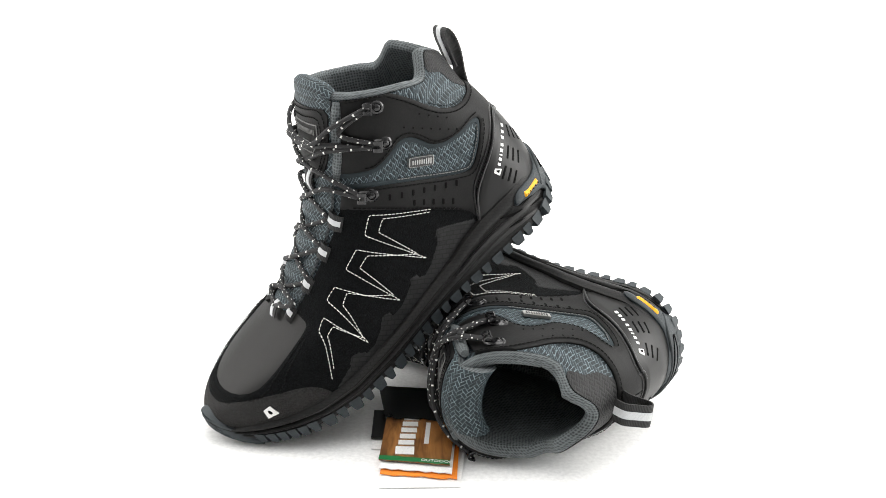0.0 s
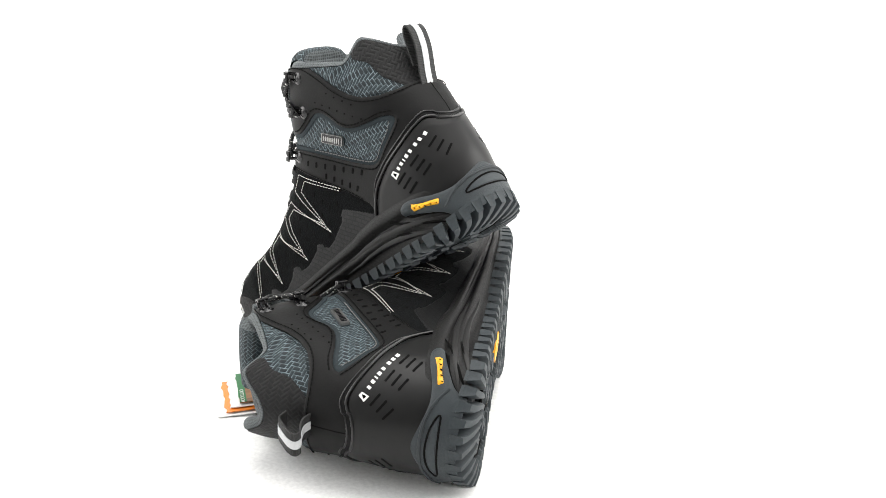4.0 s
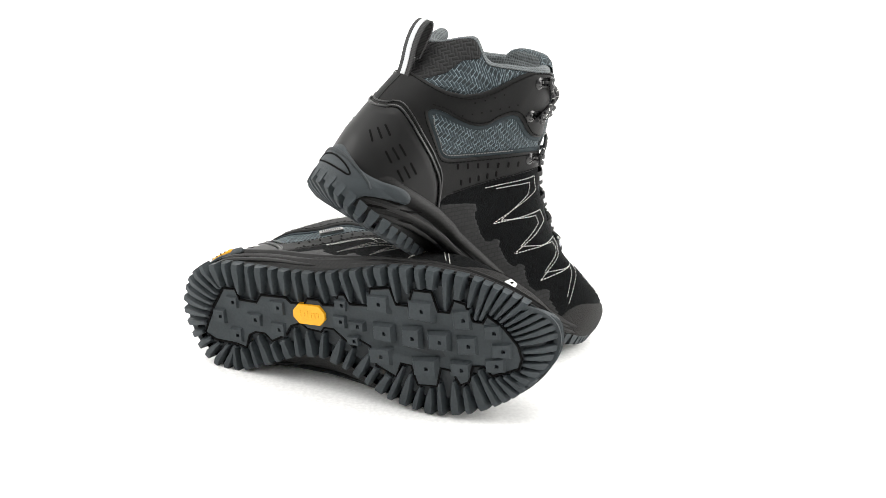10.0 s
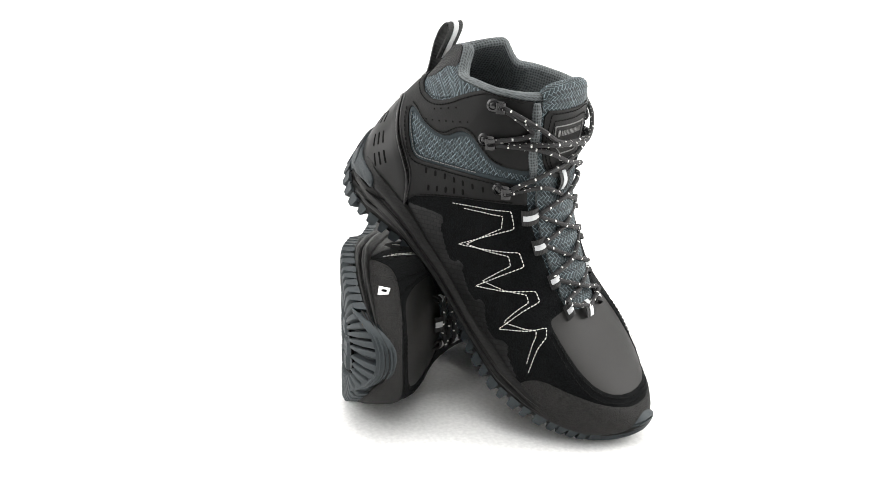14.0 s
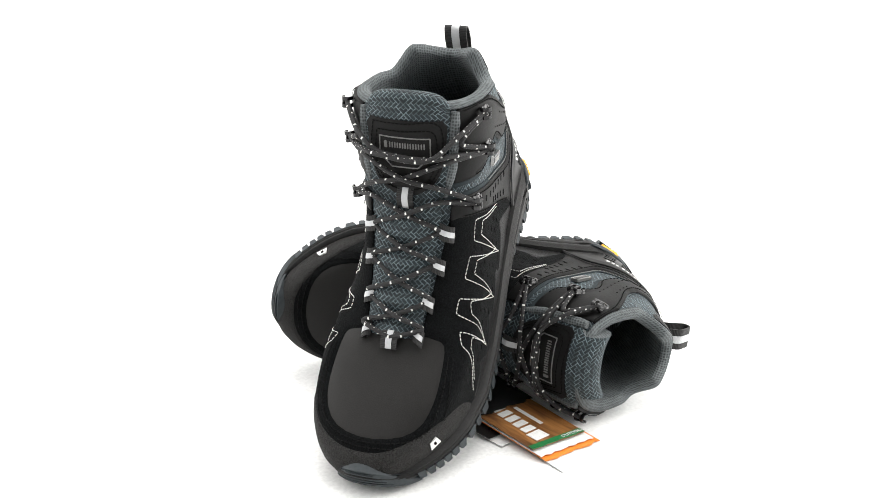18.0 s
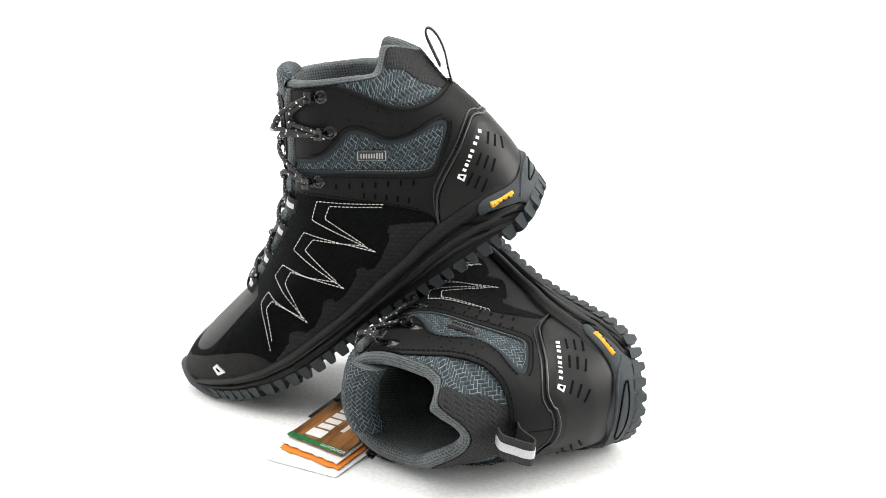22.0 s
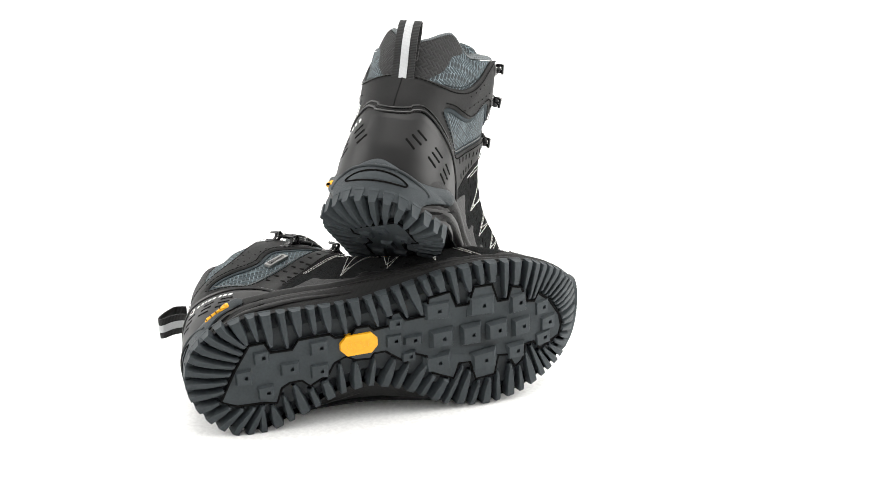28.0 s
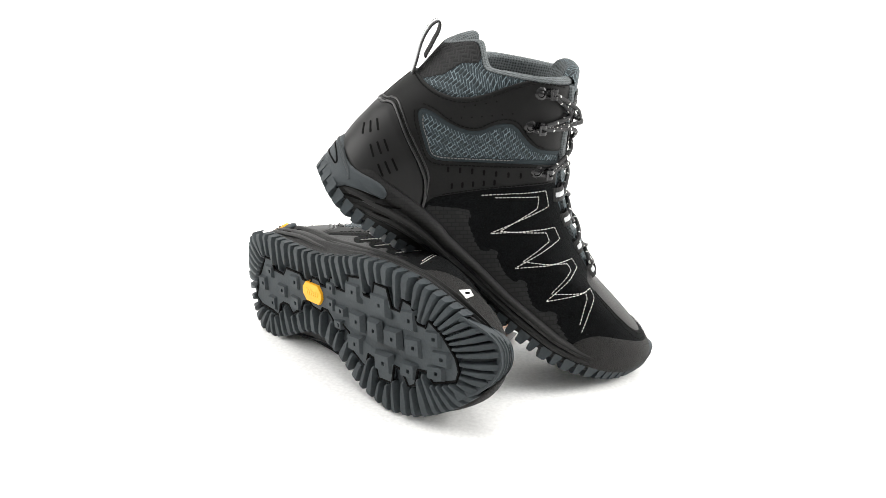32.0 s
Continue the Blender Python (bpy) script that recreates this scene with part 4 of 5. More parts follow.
    q0, q1 = np.array([.0385, .0602]), np.array([.0075, .0806])
    if SIDE < 0:
        q0, q1 = q1, q0
    axis_ = np.array([(q1 - q0)[0], 0, (q1 - q0)[1]]) / np.linalg.norm(q1 - q0)
    s = 0.0
    for k, w in enumerate((.0054, .0025, .0029, .0012, .0031, .0027, .0, .0029, .0030, .0035)):
        if w:
            x, z = q0 + (q1 - q0) * (s + w / 2) / np.linalg.norm(q1 - q0)
            p, n = spot(max(x, .0022), z, 1)
            # lay the print in the plane of the leather
            run_ = axis_ - n * np.dot(axis_, n)
            run_ /= np.linalg.norm(run_)
            up_ = np.cross(n, run_)
            up_ *= 1 if up_[2] > 0 else -1
            if k:
                ring = np.array([p + n * .0039 + run_ * a * w * .40 + up_ * b * .0014 for a, b in ((-1, -1), (1, -1), (1, 1), (-1, 1))])
                v, f = block(ring - n * .0005, ring + n * .0002)
                part("print_bar", v, f, WHITE, cup, "white printed bar", sharp=25)
            if not k:
                ring = np.array([p + n * .0039 + run_ * a * .0026 + up_ * b * .0029 for a, b in ((-1, -1), (1, -1), (.5, 1), (-.8, 1))])
                v, f = block(ring - n * .0005, ring + n * .0003)
                part("print_bar", v, f, WHITE, cup, sharp=25)
                ring = np.array([p + n * .0043 + run_ * a * .0012 + up_ * b * .0014 for a, b in ((-1, -1), (1, -1), (.3, 1), (-.3, 1))])
                v, f = block(ring - n * .0005, ring + n * .0002)
                part("print_bar", v, f, SHADE_AND_PRINT, cup, sharp=25)
        s += w + (.0009 if w else .0013)
    # bands of holes, each a near-black pad painted as the shade inside
    def holes(rows_, length, width, material, owner, off, way):
        for (x0, z0), (x1, z1), n_ in rows_:
            for side in (1, -1):
                for k in range(n_):
                    t = k / max(1, n_ - 1)
                    p, n = spot(x0 + (x1 - x0) * t, z0 + (z1 - z0) * t, side)
                    v, f = capsule(p + n * off, n, np.array(way), length, width, .0002)
                    part("punched_hole_shade", v, f, material, owner)
    holes([((.1140, .1085), (.0670, .0783), 7), ((.1020, .0917), (.0772, .0695), 5)], .0046, .0018, SHADE_AND_PRINT, leather, .0026, (-.59, 0, .81))
    holes([((.0623, .1430), (.0466, .1250), 4), ((.0770, .1432), (.0445, .1119), 7)], .0013, .0013, SHADE_AND_PRINT, leather, .0026, (1, 0, 0))
    # small slots in the suede: near-black pads painted as their shade
    chunk = []
    zz = {1: np.array(along(ZIGZAG_LAT, .002)), -1: np.array(along(ZIGZAG, .002))}
    for a in range(16):
        for b in range(9):
            x = .094 + a * .0096 + (b % 2) * .0048
            z = .034 + b * .0088 - (x - .094) * .05
            if inside(SAW, np.array([x]), np.array([z]))[0] > -.0035:
                continue
            if inside([(.0700, .0420), (.0929, .0640), (.1142, .0910), (.1340, .1080), (.1480, .1040), (.1750, .0880), (.2070, .0720), (.2300, .0620), (.2360, .0440), (.2300, .0300)], np.array([x]), np.array([z]))[0] < .003:
                continue
            for side in (1, -1):
                if np.hypot(zz[side][:, 0] - x, zz[side][:, 1] - z).min() < .0034:
                    continue
                p, n = spot(x, z, side)
                chunk.append(capsule(p + n * .0018, n, np.array([-.45, 0, .8]), .0040, .0015, .0002))
    part("slot_shade_pattern", *joined(chunk), SHADE_AND_PRINT, boot, "small dark slots punched in the suede", kind="stuff")
    # white zigzag stitching, two rows a side
    for side in (1, -1):
        for line in ((ZIGZAG_LAT, ZIGZAG_LAT_IN) if side > 0 else (ZIGZAG, ZIGZAG_IN)):
            p, n = on_side(line, side, .0019, .0012)
            v, f = dashes(p, n, .0030, .0021, .00056)
            part("white_stitching", v, f, THREAD, boot, "white zigzag stitching", kind="stuff")
    # dark seams
    seams = [(inset, off) for inset, off in (
        ([(.0060, .1180), (.0155, .1166), (.0270, .1180), (.0385, .1230), (.0490, .1318), (.0557, .1408), (.0632, .1535), (.0692, .1620), (.0755, .1698), (.0860, .1765), (.0990, .1812)], .0027),
        ([(.0745, .0590), (.0890, .0735), (.1060, .0898), (.1250, .1073), (.1380, .1170)], .0027),
        ([(.0205, .0990), (.0255, .0922), (.0380, .0822), (.0480, .0754), (.0570, .0762), (.0735, .0870), (.0910, .1003), (.1090, .1135), (.1260, .1245)], .0027),
        ([(.0225, .1060), (.0310, .1090), (.0430, .1098), (.0560, .1130), (.0645, .1190), (.0690, .1280), (.0760, .1370), (.0850, .1402), (.0965, .1366), (.1080, .1345), (.1160, .1368)], .0027))]
    for line, off in seams:
        for side in (1, -1):
            p, n = on_side(curve(line, 40), side, off, .0015)
            v, f = dashes(p, n, .0034, .0026, .0009)
            part("dark_stitching", v, f, THREAD_DARK, leather, kind="stuff")
    for side in (1, -1):
        p, n = on_side(curve([(.0270, .1005), (.0320, .0935), (.0410, .0868), (.0490, .0808), (.0560, .0818), (.0700, .0910), (.0880, .1045), (.1040, .1160)], 30), side, .0012, .0015)
        v, f = dashes(p, n, .0027, .0020, .0007)
        part("grey_stitching", v, f, GREY_PRINT, leather, kind="stuff")
        p, n = on_side(curve([(.0200, .1212), (.0262, .1224), (.0362, .1272), (.0460, .1360), (.0520, .1440)], 30), side, .0006, .0015)
        v, f = dashes(p, n, .0027, .0020, .0007)
        part("grey_stitching", v, f, TRIM, leather, kind="stuff")
    ring = np.array(rounded(TOE_XY, 1))
    for grow in (.0030, .0062):
        c = ring.mean(0)
        d = (ring - c) / np.linalg.norm(ring - c, axis=1)[:, None]
        pts, nn = [], []
        for x, y in along(ring + d * grow, .002):
            if x < .222:
                continue
            near = np.argmin((X - x) ** 2 + (Y - y) ** 2 + np.where(Z > .04, 0, 1))
            pts.append(np.array([x, y, Z[near]]) + g.n[near] * .0018)
            nn.append(g.n[near])
        order = np.argsort([math.atan2(p[1], p[0] - .225) for p in pts])
        v, f = dashes(np.array(pts)[order], np.array(nn)[order], .0034, .0026, .0009)
        part("dark_stitching", v, f, THREAD_DARK, boot, kind="stuff")
    # white mark on the bumper
    p, n = spot(.2745, .0415, 1)
    r = [p + n * .0036 + np.array(q) for q in ((.0040, -.002, -.0044), (-.0040, .0025, -.0044), (-.0022, .0015, .0044), (.0030, -.0018, .0034))]
    v, f = block([q - n * .001 for q in r], [q + n * .0003 for q in r])
    part("print_bar", v, f, WHITE, bumper, "small white printed mark", sharp=25)
    v, f = capsule(p + n * .0040, n, np.array([.2, 0, 1]), .0042, .0022, .0003)
    part("print_bar", v, f, SHADE_AND_PRINT, bumper)
    # steel badge in the cloth window
    c, n = spot(.0800, .1126, 1)
    a, _ = spot(.0884, .1186, 1)
    w = a - c
    w -= n * (w @ n)
    w /= np.linalg.norm(w)
    s = np.cross(n, w)
    ring = np.array([w * (i * .0108 + j * 0) + s * k * .0038 for i, j, k in ((-1, 0, -.85), (-.93, 0, -1), (.93, 0, -1), (1, 0, -.85), (1, 0, .85), (.93, 0, 1), (-.93, 0, 1), (-1, 0, .85))])
    v, f = block(c + ring + n * .0005, c + ring * .96 + n * .0026)
    badge = part("badge", v, f, STEEL, boot, "small brushed steel badge", sharp=25)
    v, f = block(c + ring * .9 + n * .0024, c + ring * .9 + n * .00275)
    part("badge_field", v, f, GUNMETAL if SIDE > 0 else STEEL, badge, sharp=25)
    for k in range(9):
        q = c + n * .0028 + w * (-.0076 + k * .0019)
        v, f = capsule(q, n, s, .0036 if k > 2 else .0046, .0011, .0003)
        part("print_bar", v, f, STEEL if SIDE > 0 else GUNMETAL, badge)
    return g


def build_lining(boot, g):
    top = g.rows[-1]
    nt = g.n.reshape(g.nr, g.nc, 3)
    n = nt[-2].copy()
    n[:, 2] *= 0.2
    n /= np.linalg.norm(n, axis=1)[:, None]
    rows = []
    for a in np.linspace(-0.5, 1.0, 12):
        w = math.pi * a
        r = .0050
        rows.append(top - n * r * (1 - math.cos(w) * 1.0) + np.array([0, 0, 1.0]) * r * math.sin(w) * .9 - n * 0)
    rows = [rows[k] for k in range(4, 12)]
    for k, v in enumerate(np.linspace(.93, .24, 26)):
        i = int(v * (g.nr - 1))
        m = nt[i].copy()
        m[:, 2] *= 0.3
        m /= np.linalg.norm(m, axis=1)[:, None]
        depth = .0100 if v > .5 else .0085
        rows.append(g.rows[i] - m * depth)
    lin = Grid(rows, flips=True)
    v = lin.p
    f = [tuple(q[::-1]) for q in lin.quads]
    last = (lin.nr - 1) * lin.nc
    c = v[last:].mean(0)
    vv = np.concatenate([v, [c]])
    f += [(last + j, last + (j + 1) % lin.nc, len(v)) for j in range(lin.nc)]
    uv = np.concatenate([lin.uv, [lin.uv[last:].mean(0)]])
    part("lining", vv, f, LINING, boot, "grey spacer-mesh lining and padded collar", uv=uv, sharp=80)


def build_front(boot, g):
    # tongue: padded slab along the instep, standing above the collar
    rows = []
    outer, inner = [], []
    levels = list(np.linspace(.44, .995, 40))
    for v in levels:
        w = np.interp(v, [.44, .6, .75, .85, 1], [.0190, .0212, .0235, .0275, .0285])
        ys = np.linspace(-w, w, 17)
        lift = .0008 + .0022 * np.interp(v, [.44, .5, .9, 1], [0, 1, 1, 1.0])
        o = [ridge(v, y) for y in ys]
        puff = .0042 * math.cos(math.pi * np.interp(v, [.41] + LOOPS + [.765], [-.5, 0, 1, 2, 3, 3.5])) ** 2 if v < .765 else 0.0
        outer.append([p + n * (lift + puff * (1 - (y / w) ** 2)) for (p, n), y in zip(o, ys)])
        inner.append([p - n * .009 for p, n in o])
    p_up = np.array(outer[-1]).mean(0) - np.array(outer[-6]).mean(0)
    p_up /= np.linalg.norm(p_up)
    top_o, top_i = np.array(outer[-1]), np.array(inner[-1])
    if SIDE > 0:
        for h in np.linspace(.001, .0100, 8):
            sag = np.sqrt(1 - np.abs(np.linspace(-1, 1, 17)) ** 3 * .96)
            outer.append(top_o + p_up * h * sag[:, None])
            inner.append(top_i + p_up * h * sag[:, None])
    else:
        # the lying boot's tongue has folded into the shaft
        inward = np.cross(np.array([0, 1.0, 0]), p_up)
        inward *= 1 if inward[0] < 0 else -1
        skin = np.linalg.norm(top_o - top_i, axis=1).mean() / 2
        centre = (top_o + top_i) / 2 + inward * .0105
        centre = centre * (1, .92, 1)
        for a in np.linspace(.2, 3.9, 18):
            way = -inward * math.cos(a) + p_up * math.sin(a)
            tight = .0105 - .0010 * a
            outer.append(centre + way * (tight + skin * .8))
            inner.append(centre + way * max(.0012, tight - skin * .8))
        p_up = np.array(outer[-1]).mean(0) - np.array(outer[-2]).mean(0)
        p_up /= np.linalg.norm(p_up)
    roll = []
    for a in np.linspace(0, math.pi, 7)[1:-1]:
        m = (np.array(outer[-1]) + np.array(inner[-1])) / 2
        d = np.array(outer[-1]) - m
        roll.append(m + d * math.cos(a) + p_up * .0055 * math.sin(a))
    strip = np.array(outer + roll)
    nr, nc = strip.shape[:2]
    v = strip.reshape(-1, 3)
    f = [(i * nc + j, i * nc + j + 1, (i + 1) * nc + j + 1, (i + 1) * nc + j) for i in range(nr - 1) for j in range(nc - 1)]
    along_v = np.r_[0, np.cumsum(np.linalg.norm(np.diff(strip[:, 8], axis=0), axis=1))]
    uv = np.array([(abs(strip[i, j, 1]), along_v[i]) for i in range(nr) for j in range(nc)])
    tongue = part("tongue", v, f, CLOTH_TONGUE, boot, "padded grey-blue jacquard tongue", uv=uv, sharp=80)
    back = np.array([roll[-1]] + inner[::-1])
    v = back.reshape(-1, 3)
    f = [(i * nc + j, i * nc + j + 1, (i + 1) * nc + j + 1, (i + 1) * nc + j) for i in range(len(back) - 1) for j in range(nc - 1)]
    uv = np.array([(p[1], p[2]) for p in v])
    part("tongue_lining", v, f, LINING, tongue, "grey mesh back of the tongue", uv=uv, sharp=80)
    for e in (0, nc - 1):
        side = np.array([[o[e], i[e]] for o, i in zip(outer, inner)])
        v = side.reshape(-1, 3)
        f = [(i * 2, i * 2 + 1, i * 2 + 3, i * 2 + 2) if e == 0 else (i * 2, i * 2 + 2, i * 2 + 3, i * 2 + 1) for i in range(len(side) - 1)]
        part("tongue_edge", v, f, LINING, tongue, uv=np.array([(p[2], p[0]) for p in v]))
    # leather patch with a shield outline
    def on_tongue(v, y, off):
        p, n = ridge(v, y)
        return p + n * (.0030 + off), n
    vs = np.linspace(.785, .980, 24)
    rows_o = []
    for v in vs:
        w = np.interp(v, [.785, .797, .813, .838, .875, .962, .980], [.008, .0140, .0190, .0225, .0255, .0268, .0240])
        rows_o.append([on_tongue(v, y, .0010)[0] for y in np.linspace(-w, w, 13)])
    strip = np.array(rows_o)
    n0 = strip.reshape(-1, 3)
    fr = [(i * 13 + j, i * 13 + j + 1, i * 13 + 14 + j, i * 13 + 13 + j) for i in range(23) for j in range(12)]
    rim = [j for j in range(13)] + [i * 13 + 12 for i in range(1, 24)] + [23 * 13 + j for j in range(11, -1, -1)] + [i * 13 for i in range(22, 0, -1)]
    nrm = np.array([.8, 0, .6])
    low = n0[rim] - nrm * .0016
    fr += [(rim[k], len(n0) + k, len(n0) + (k + 1) % len(rim), rim[(k + 1) % len(rim)]) for k in range(len(rim))]
    patch = part("tongue_patch", np.concatenate([n0, low]), fr, LEATHER, tongue, "black leather patch stitched on the tongue")
    for w, v0 in ((.0238, .970), (.0205, .950)):
        edge = [(v0, -w * .92), (.885, -w), (.840, -w * .86), (.808, -w * .56), (.796, 0), (.808, w * .56), (.840, w * .86), (.885, w), (v0, w * .92), (v0 + .001, 0), (v0, -w * .92)]
        got = [on_tongue(v, y, .0013) for v, y in curve(edge, 60)]
        v, f = dashes([p for p, n in got], [n for p, n in got], .0030, .0022, .0008)
        part("dark_stitching", v, f, THREAD_DARK, patch, kind="stuff")
    shield = [(.934, -.0172), (.934, .0172), (.888, .0172), (.858, .0090), (.858, 0), (.858, -.0090), (.888, -.0172), (.934, -.0172)]
    pts = [on_tongue(v, y, .0012) for v, y in np.array([np.array(shield[i]) * (1 - t) + np.array(shield[i + 1]) * t for i in range(7) for t in np.linspace(0, 1, 8)])]
    v, f, uv = tube([p for p, n in pts], .0005, 6, ups=np.array([n for p, n in pts]))
    part("shield_outline", v, f, GREY_PRINT, patch, "silver printed shield outline")
    for k in range(15):
        p, n = on_tongue(.914, -.0130 + k * .0018 + .0012 * (k > 0), .0012)
        v, f = capsule(p, n, np.array([-.4, 0, 1]), .0040 if k else .0052, .0010 if k else .0024, .0003)
        part("print_bar", v, f, GREY_PRINT, patch)
    for z in (.886, .877):
        p, n = on_tongue(z, 0, .0012)
        v, f = capsule(p, n, np.array([0, 1, 0]), .011 if z > .88 else .008, .0008, .0003)
        part("print_bar", v, f, GREY_PRINT, patch)
    # webbing loops on the eyestay
    for side in (1, -1):
        for v in LOOPS:
            ys = [.0268, .0262, .0250, .0234, .0214, .0192, .0198, .0225]
            offs = [.0010, .0030, .0046, .0054, .0052, .0038, .0022, .0010]
            ys = [y * np.interp(v, [LOOPS[0], LOOPS[-1]], [.82, 1.18]) for y in ys]
            got = [ridge(v - .035 * (y - ys[5]) / .012, y * side) for y in ys]
            path = np.array([p + n * o for (p, n), o in zip(got, offs)])
            nn = np.array([n for _, n in got])
            up = ridge(v + .01, .025 * side)[0] - ridge(v - .01, .025 * side)[0]
            up /= np.linalg.norm(up)
            tan = np.gradient(path, axis=0)
            face = np.cross(up, tan)
            face /= np.linalg.norm(face, axis=1)[:, None]
            vv, f, uv = ribbon(path, up, .0112, .0010, face)
            loop = part("lace_loop", vv, f, WEBBING, boot, "black webbing lace loop with a grey stripe", uv=uv)
            vv, f, uv = ribbon(path[1:6] + nn[1:6] * .0005, up, .0038, .0009, face[1:6])
            part("loop_stripe", vv, f, STRIPE, loop, uv=uv)
    for v in (.437, .775):
        lv = np.linspace(v - (.020 if v < .5 else .028), v + (.020 if v < .5 else .028), 9)
        got = [ridge(q, 0.0) for q in lv]
        bow = np.sin(np.linspace(0, math.pi, 9)) * .0028
        path = np.array([p + n * (.0035 + b) for (p, n), b in zip(got, bow)])
        nn = np.array([n for _, n in got])
        vv, f, uv = ribbon(path, (0, 1, 0), .0120, .0010, nn)
        loop = part("tongue_loop", vv, f, WEBBING, tongue, "black webbing keeper with a grey stripe", uv=uv)
        vv, f, uv = ribbon(path + nn * .0005, (0, 1, 0), .0044, .0009, nn)
        part("loop_stripe", vv, f, STRIPE, loop, uv=uv)
    # padded lining edge of the two flaps beside the tongue
    for side in (1, -1):
        lv = np.linspace(.77, .998, 24)
        wide = np.interp(lv, [.77, .85, 1.0], [.0255, .0300, .0318])
        got = [ridge(v, w * side) for v, w in zip(lv, wide)]
        v, f, uv = tube([p + n * .0008 for p, n in got], np.interp(lv, [.77, .82, .97, .998], [.0015, .0038, .0042, .0030]), 10, ups=np.array([n for _, n in got]))
        part("flap_edge", v, f, LINING, boot, "padded grey mesh edge of the flap", uv=uv * (1, .026))
    # hooks
    catch = {}
    for k, (x, z) in enumerate(HOOKS):
        for side in (1, -1):
            catch[k, side] = hook(boot, x, z, side)
    # laces: two ends crossing from the toe to the top hooks
    def air(v, y, off):
        p, n = ridge(v, y)
        return p + n * off
    lv = LOOPS
    for s, dip in ((1, 0.0), (-1, .0022)):
        pts = [air(lv[0] - .012, 0, .0060), air(lv[0], .0165 * s, .0062)]
        side = s
        for a, b in zip(lv, lv[1:]):
            pts += [air(a + .008, .0195 * side, .0058), air((a + b) / 2, 0, .0078 - dip), air(b - .008, -.0195 * side, .0040), air(b, -.0215 * side, .0020)]
            side = -side
        pts += [air(lv[-1] + .010, .0200 * side, .0055), air(.732, 0, .0082 - dip), air(.765, -.0215 * side, .0065), catch[2, -side]]
        side = -side
        c = catch[2, side]
        pts += [air(.800, .0235 * side, .0068), air(.832, 0, .0088 - dip), air(.872, -.0260 * side, .0068), catch[1, -side]]
        side = -side
        pts += [air(.915, .0335 * side, .0060), catch[0, side]]
        pts += [air(.935, .0310 * side, .0085), air(.897 - dip * 5, .0150 * side, .0088 + dip), air(.886 + dip * 3, -.0150 * side, .0088 + dip), air(.888, -.0285 * side, .0070), catch[1, -side] - np.array([.002, 0, .004])]
        c = curve(pts, 330)
        v, f, uv = tube(c, .0018, 8, ups=(1, .2, 0))
        part("lace", v, f, LACE, boot, "black lace cord flecked with white", uv=uv)
    # pull loop at the heel
    path = curve([(.0062, 0, .1150), (.0030, 0, .1250), (-.0030, 0, .1400), (-.0050, 0, .1520), (-.0036, 0, .1590), (-.0008, 0, .1600), (.0022, 0, .1550), (.0042, 0, .1440), (.0060, 0, .1320)], 34)
    if SIDE < 0:
        # the lying boot's loop sticks out behind the heel
        path = curve([(.0062, 0, .1150), (-.0010, 0, .1185), (-.0090, 0, .1185), (-.0150, 0, .1172), (-.0180, 0, .1198), (-.0160, 0, .1245), (-.0100, 0, .1300), (-.0030, 0, .1345), (.0055, 0, .1320)], 34)
        path[:, 1] -= 8.0 * np.clip(-.002 - path[:, 0], 0, 1) ** 2
    tan = np.gradient(path, axis=0)
    face = np.cross((0, 1, 0), tan)
    face /= np.linalg.norm(face, axis=1)[:, None]
    v, f, uv = ribbon(path, (0, 1, 0), .0170, .0012, face)
    loop = part("pull_loop", v, f, WEBBING, boot, "black webbing heel loop with a reflective stripe", uv=uv)
    v, f, uv = ribbon(path - face * .0006, (0, 1, 0), .0060, .0009, face)
    part("loop_stripe", v, f, STRIPE, loop, uv=uv)


def boot(side, label):
    global SIDE
    SIDE = float(side)
    thing = tagged(new("hiking_boot"), label, "boot", "pair of hiking boots")
    build_sole(thing)
    g = build_upper(thing)
    build_lining(thing, g)
    build_front(thing, g)
    SIDE = 1.0
    return thing


def axes(x, y, z, t):
    m = Matrix((x, y, z)).transposed().to_4x4()
    m.normalize()
    m.translation = t
    q = m.to_quaternion()
    return Matrix.LocRotScale(t, q, None)


# ---- turntable and sweep ----
def disc(name, r, z0, z1, material, bevel=.002, count=128):
    rings = [(r - .02, z0), (r, z0), (r, z1 - bevel), (r - bevel * .3, z1 - bevel * .3), (r - bevel, z1)]
    v = [(q * math.cos(a), q * math.sin(a), z) for q, z in rings for a in np.linspace(0, 2 * math.pi, count, endpoint=False)]
    f = [(i * count + k, i * count + (k + 1) % count, (i + 1) * count + (k + 1) % count, (i + 1) * count + k) for i in range(4) for k in range(count)]
    v.append((0, 0, z1))
    f += [(4 * count + k, 4 * count + (k + 1) % count, len(v) - 1) for k in range(count)]
    return part(name, v, f, material, None)


turntable = tagged(new("turntable"), "glossy white round turntable under the boots", "turntable")
disc("tabletop", 0.3165, -.011, 0.0, TABLE, .0012).parent = turntable
rim = [(.3150 if k in (0, 3) else .3185, z) for k, z in enumerate((-.0120, -.0110, -.0018, -.0008))]
v = [(r * math.cos(a), r * math.sin(a), z) for r, z in rim for a in np.linspace(0, 2 * math.pi, 128, endpoint=False)]
part("rim", v, [(i * 128 + k, i * 128 + (k + 1) % 128, (i + 1) % 4 * 128 + (k + 1) % 128, (i + 1) % 4 * 128 + k) for i in range(4) for k in range(128)], TABLE, turntable)


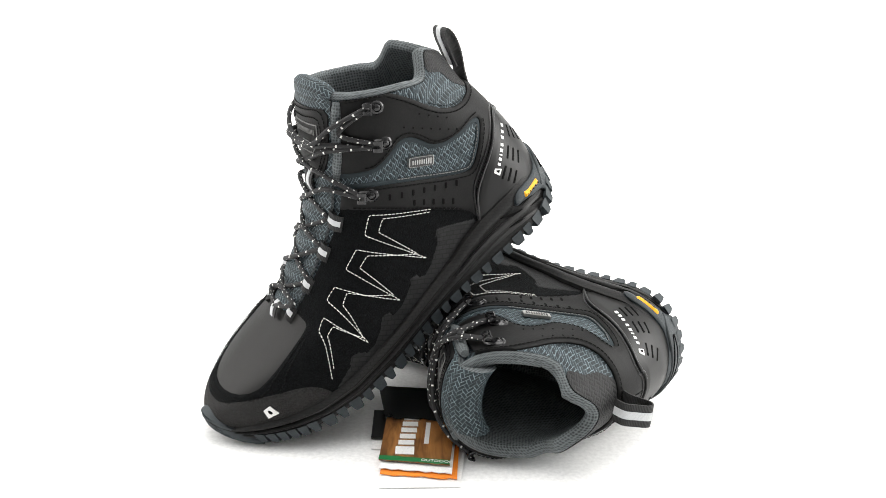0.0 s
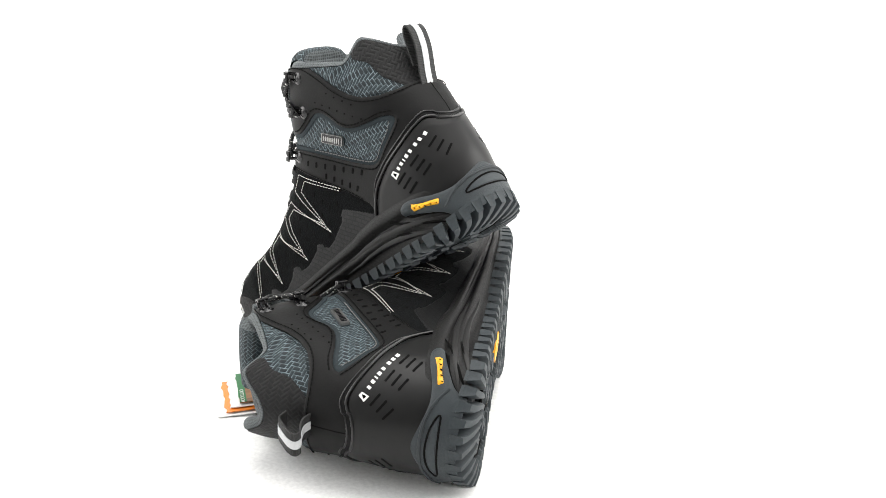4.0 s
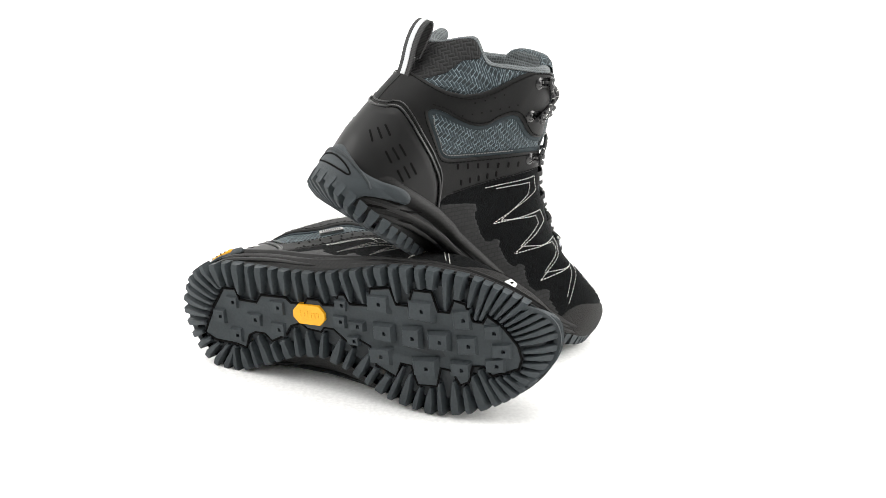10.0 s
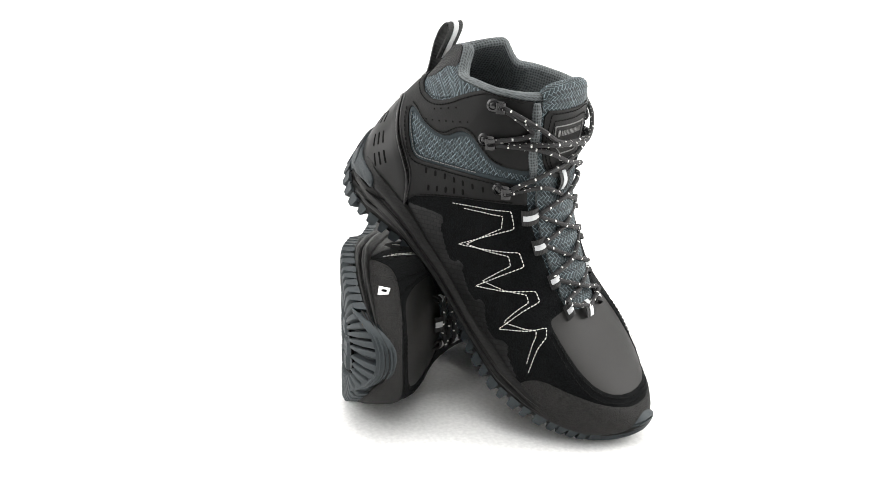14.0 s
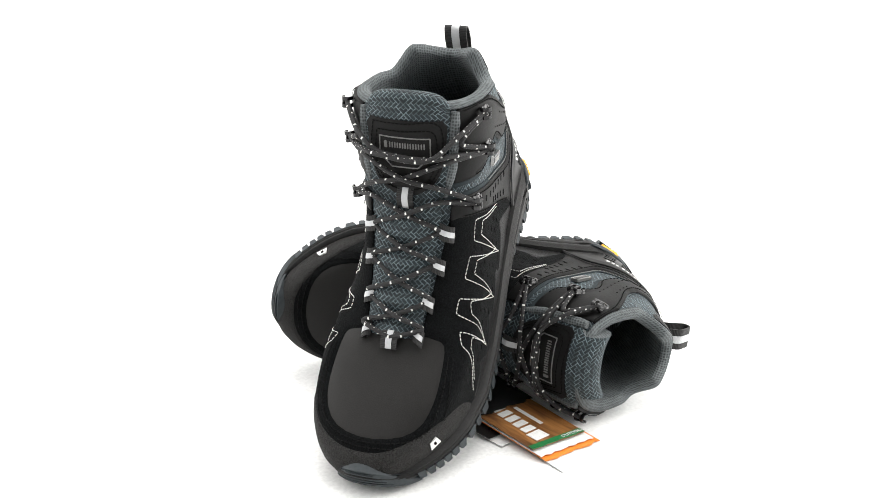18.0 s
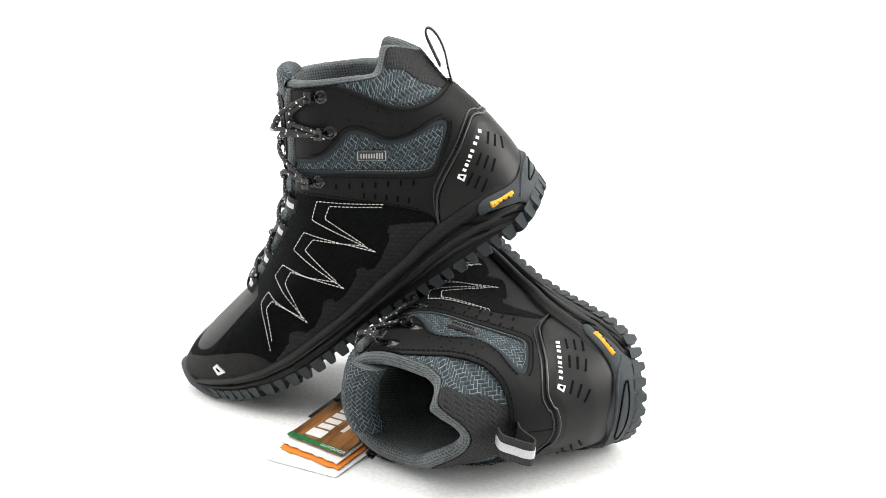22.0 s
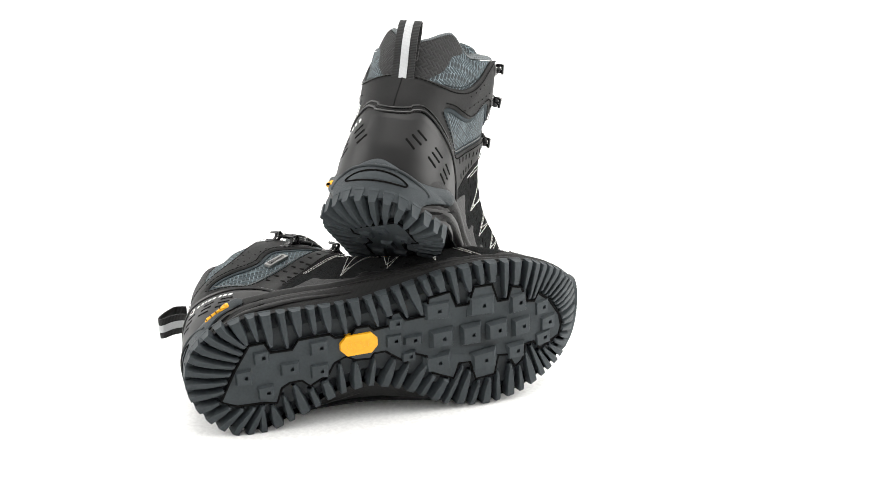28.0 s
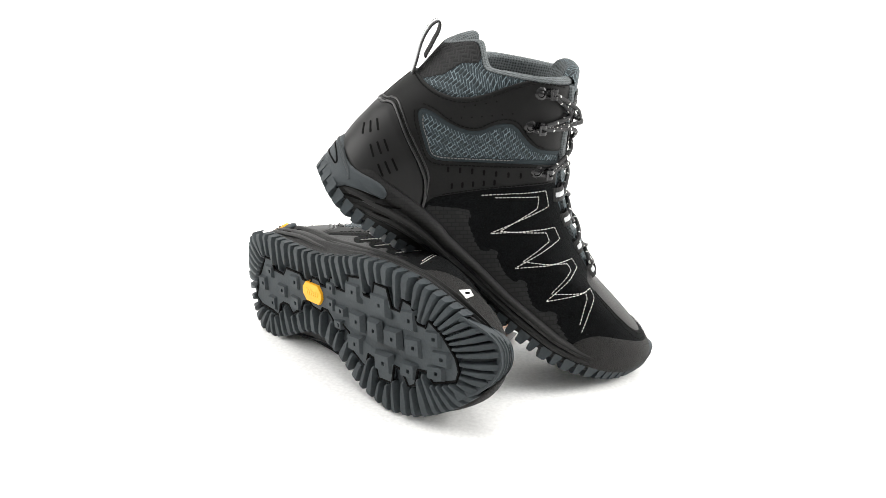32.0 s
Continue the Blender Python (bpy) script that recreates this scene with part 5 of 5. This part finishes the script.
def sweep():
    """White paper: a table top that curves up into a back wall."""
    prof = [(-2.2, -.003), (.75, -.003)]
    prof += [(.75 + .5 * math.sin(a), -.003 + .5 * (1 - math.cos(a))) for a in np.linspace(.1, math.pi / 2, 14)]
    prof += [(1.25, 2.6)]
    xs = np.linspace(-2.4, 2.4, 3)
    v = [(x, y, z) for y, z in prof for x in xs]
    f = [(i * 3 + k, i * 3 + k + 1, i * 3 + k + 4, i * 3 + k + 3) for i in range(len(prof) - 1) for k in range(2)]
    return tagged(part("backdrop", v, f, PAPER, None), "seamless white paper sweep behind the turntable", "backdrop", kind="structure")


sweep()


def added_wall():
    """Plain grey wall added unseen behind the camera to dim the reflections."""
    v, f = block([(-3.0, -2.20, -.012), (3.0, -2.20, -.012), (3.0, -2.30, -.012), (-3.0, -2.30, -.012)][::-1], [(-3.0, -2.20, 2.8), (3.0, -2.20, 2.8), (3.0, -2.30, 2.8), (-3.0, -2.30, 2.8)][::-1])
    return tagged(part("dimming_wall", v, f, ADDED_WALL, None), "plain grey wall added out of view to dim reflections", "wall", kind="structure")


added_wall()

# ---- the boots ----
LEFT_AT = axes((-.6878, -.4243, -.589), (.5055, -.8623, .0309), (-.521, -.2764, .8076), (.0879 - .0020 + .0010, .0273 - .0012 - .0017, .1645 - .0036)) @ pose(0, 0, 0, 0, 0, -2.0)
RIGHT_AT = axes((-.8877, .4544, .074), (-.0677, .0302, -.9973), (-.4554, -.8903, .0039), (.2000, -.0290, .0440)) @ pose(.26, .045, .030, 1.2, 0.6) @ pose(-.26, -.045, -.030)
left_boot = boot(1, "black and grey-blue hiking boot leaning its heel on the other boot")
right_boot = boot(-1, "black and grey-blue hiking boot lying on its side, sole outwards")


# ---- hang tags ----
def card(name, corners, z, thick, material, parent, label="", rag=0.0, lift=0.0):
    """A thin card; its first edge may be ragged; lift raises the far end."""
    p = [np.array(c, float) for c in corners]
    rnd = random.Random(len(name))
    edge = [p[0] + (p[1] - p[0]) * t + (p[0] - p[3]) / np.linalg.norm(p[0] - p[3]) * rnd.uniform(-rag, rag) * (0 < t < 1) for t in np.linspace(0, 1, 12)]
    ring = np.array(edge + [p[2], p[3]])
    zz = z + lift * np.clip((ring[:, 1] + .165) / .1, 0, 1)
    v, f = block(np.column_stack([ring, zz]), np.column_stack([ring, zz + thick]))
    return part(name, v, f, material, parent, label, sharp=25)


def build_tags():
    tags = tagged(new("hang_tags"), "fanned stack of printed card hang tags lying on the turntable", "hang tag")
    card("white_card", [(-.0330, -.1800), (.0230, -.1760), (.0300, -.0900), (-.0260, -.0920)], .0006, .0005, CARD, tags, "plain white card", lift=.004)
    card("orange_card", [(-.0330, -.1640), (.0205, -.1690), (.0250, -.0800), (-.0300, -.0750)], .0024, .0006, ORANGE, tags, "orange printed card", .0016, lift=.004)
    card("leaflet", [(-.0340, -.1600), (.0170, -.1655), (.0230, -.0750), (-.0310, -.0720)], .0042, .0007, CARD, tags, "white folded leaflet", .0014, lift=.004)
    wood = card("wood_card", [(-.0345, -.1520), (.0155, -.1575), (.0225, -.0720), (-.0300, -.0660)], .0062, .0007, WOOD, tags, "card printed with brown wood planks", lift=.004)
    card("green_strip", [(-.0346, -.1525), (.0154, -.1578), (.0158, -.1522), (-.0343, -.1472)], .0078, .0004, GREEN, wood, "dark green printed strip", .0008)
    card("black_field", [(-.0325, -.0950), (.0205, -.1005), (.0262, -.0500), (-.0400, -.0450)], .0090, .0004, BLACK_CARD, wood, "black printed field with a torn-looking edge", .0028, lift=.003)
    card("black_card", [(-.0420, -.1150), (-.0200, -.1150), (-.0200, -.0700), (-.0420, -.0700)], .0030, .0006, BLACK_CARD, tags, "black card with a gold edge")
    card("small_card", [(-.0410, -.1270), (-.0250, -.1270), (-.0250, -.1100), (-.0410, -.1100)], .0010, .0006, CARD, tags, "small white card")
    # printed mark: bars that run along the card
    for k in range(6):
        y = -.1400 + k * .0088 + .0020 * (k > 0)
        w, h = (.0110, .0135) if k == 0 else (.0064, .0115)
        v, f = block([(-.0165 + .0008 * k - h / 2, y - w / 2, .0069 + .004 * (y + .165) / .1), (-.0165 + .0008 * k + h / 2, y - w / 2, .0069 + .004 * (y + .165) / .1),
                      (-.0165 + .0008 * k + h / 2, y + w / 2, .0069 + .004 * (y + .165) / .1), (-.0165 + .0008 * k - h / 2, y + w / 2, .0069 + .004 * (y + .165) / .1)],
                     [(-.0165 + .0008 * k - h / 2, y - w / 2, .0074 + .004 * (y + .165) / .1), (-.0165 + .0008 * k + h / 2, y - w / 2, .0074 + .004 * (y + .165) / .1),
                      (-.0165 + .0008 * k + h / 2, y + w / 2, .0074 + .004 * (y + .165) / .1), (-.0165 + .0008 * k - h / 2, y + w / 2, .0074 + .004 * (y + .165) / .1)])
        part("print_bar", v, f, WHITE, wood, sharp=25)
    v, f = block([(-.0030, -.1300, .0080), (.0004, -.1300, .0080), (.0020, -.1000, .0092), (-.0014, -.1000, .0092)], [(-.0030, -.1300, .0085), (.0004, -.1300, .0085), (.0020, -.1000, .0097), (-.0014, -.1000, .0097)])
    part("print_bar", v, f, CARD, wood, sharp=25)
    data = bpy.data.curves.new("strip_word", "FONT")
    data.body, data.size, data.extrude = "OUTDOOR", .0044, .0001
    data.materials.append(WHITE)
    word = new("strip_word", data)
    word.parent = wood
    word.matrix_basis = pose(-.0050, -.1545, .0084, 0, 0, -6)
    return tags


hang_tags = build_tags()


def motions():
    """All that stands on the turntable turns with it."""
    for thing, at in ((turntable, Matrix()), (left_boot, LEFT_AT), (right_boot, RIGHT_AT), (hang_tags, pose(.0035, 0, 0))):
        walk(thing, [(k / 4, pose(0, 0, 0, 0, 0, -TURN * k / 4) @ at) for k in range(129)])


motions()
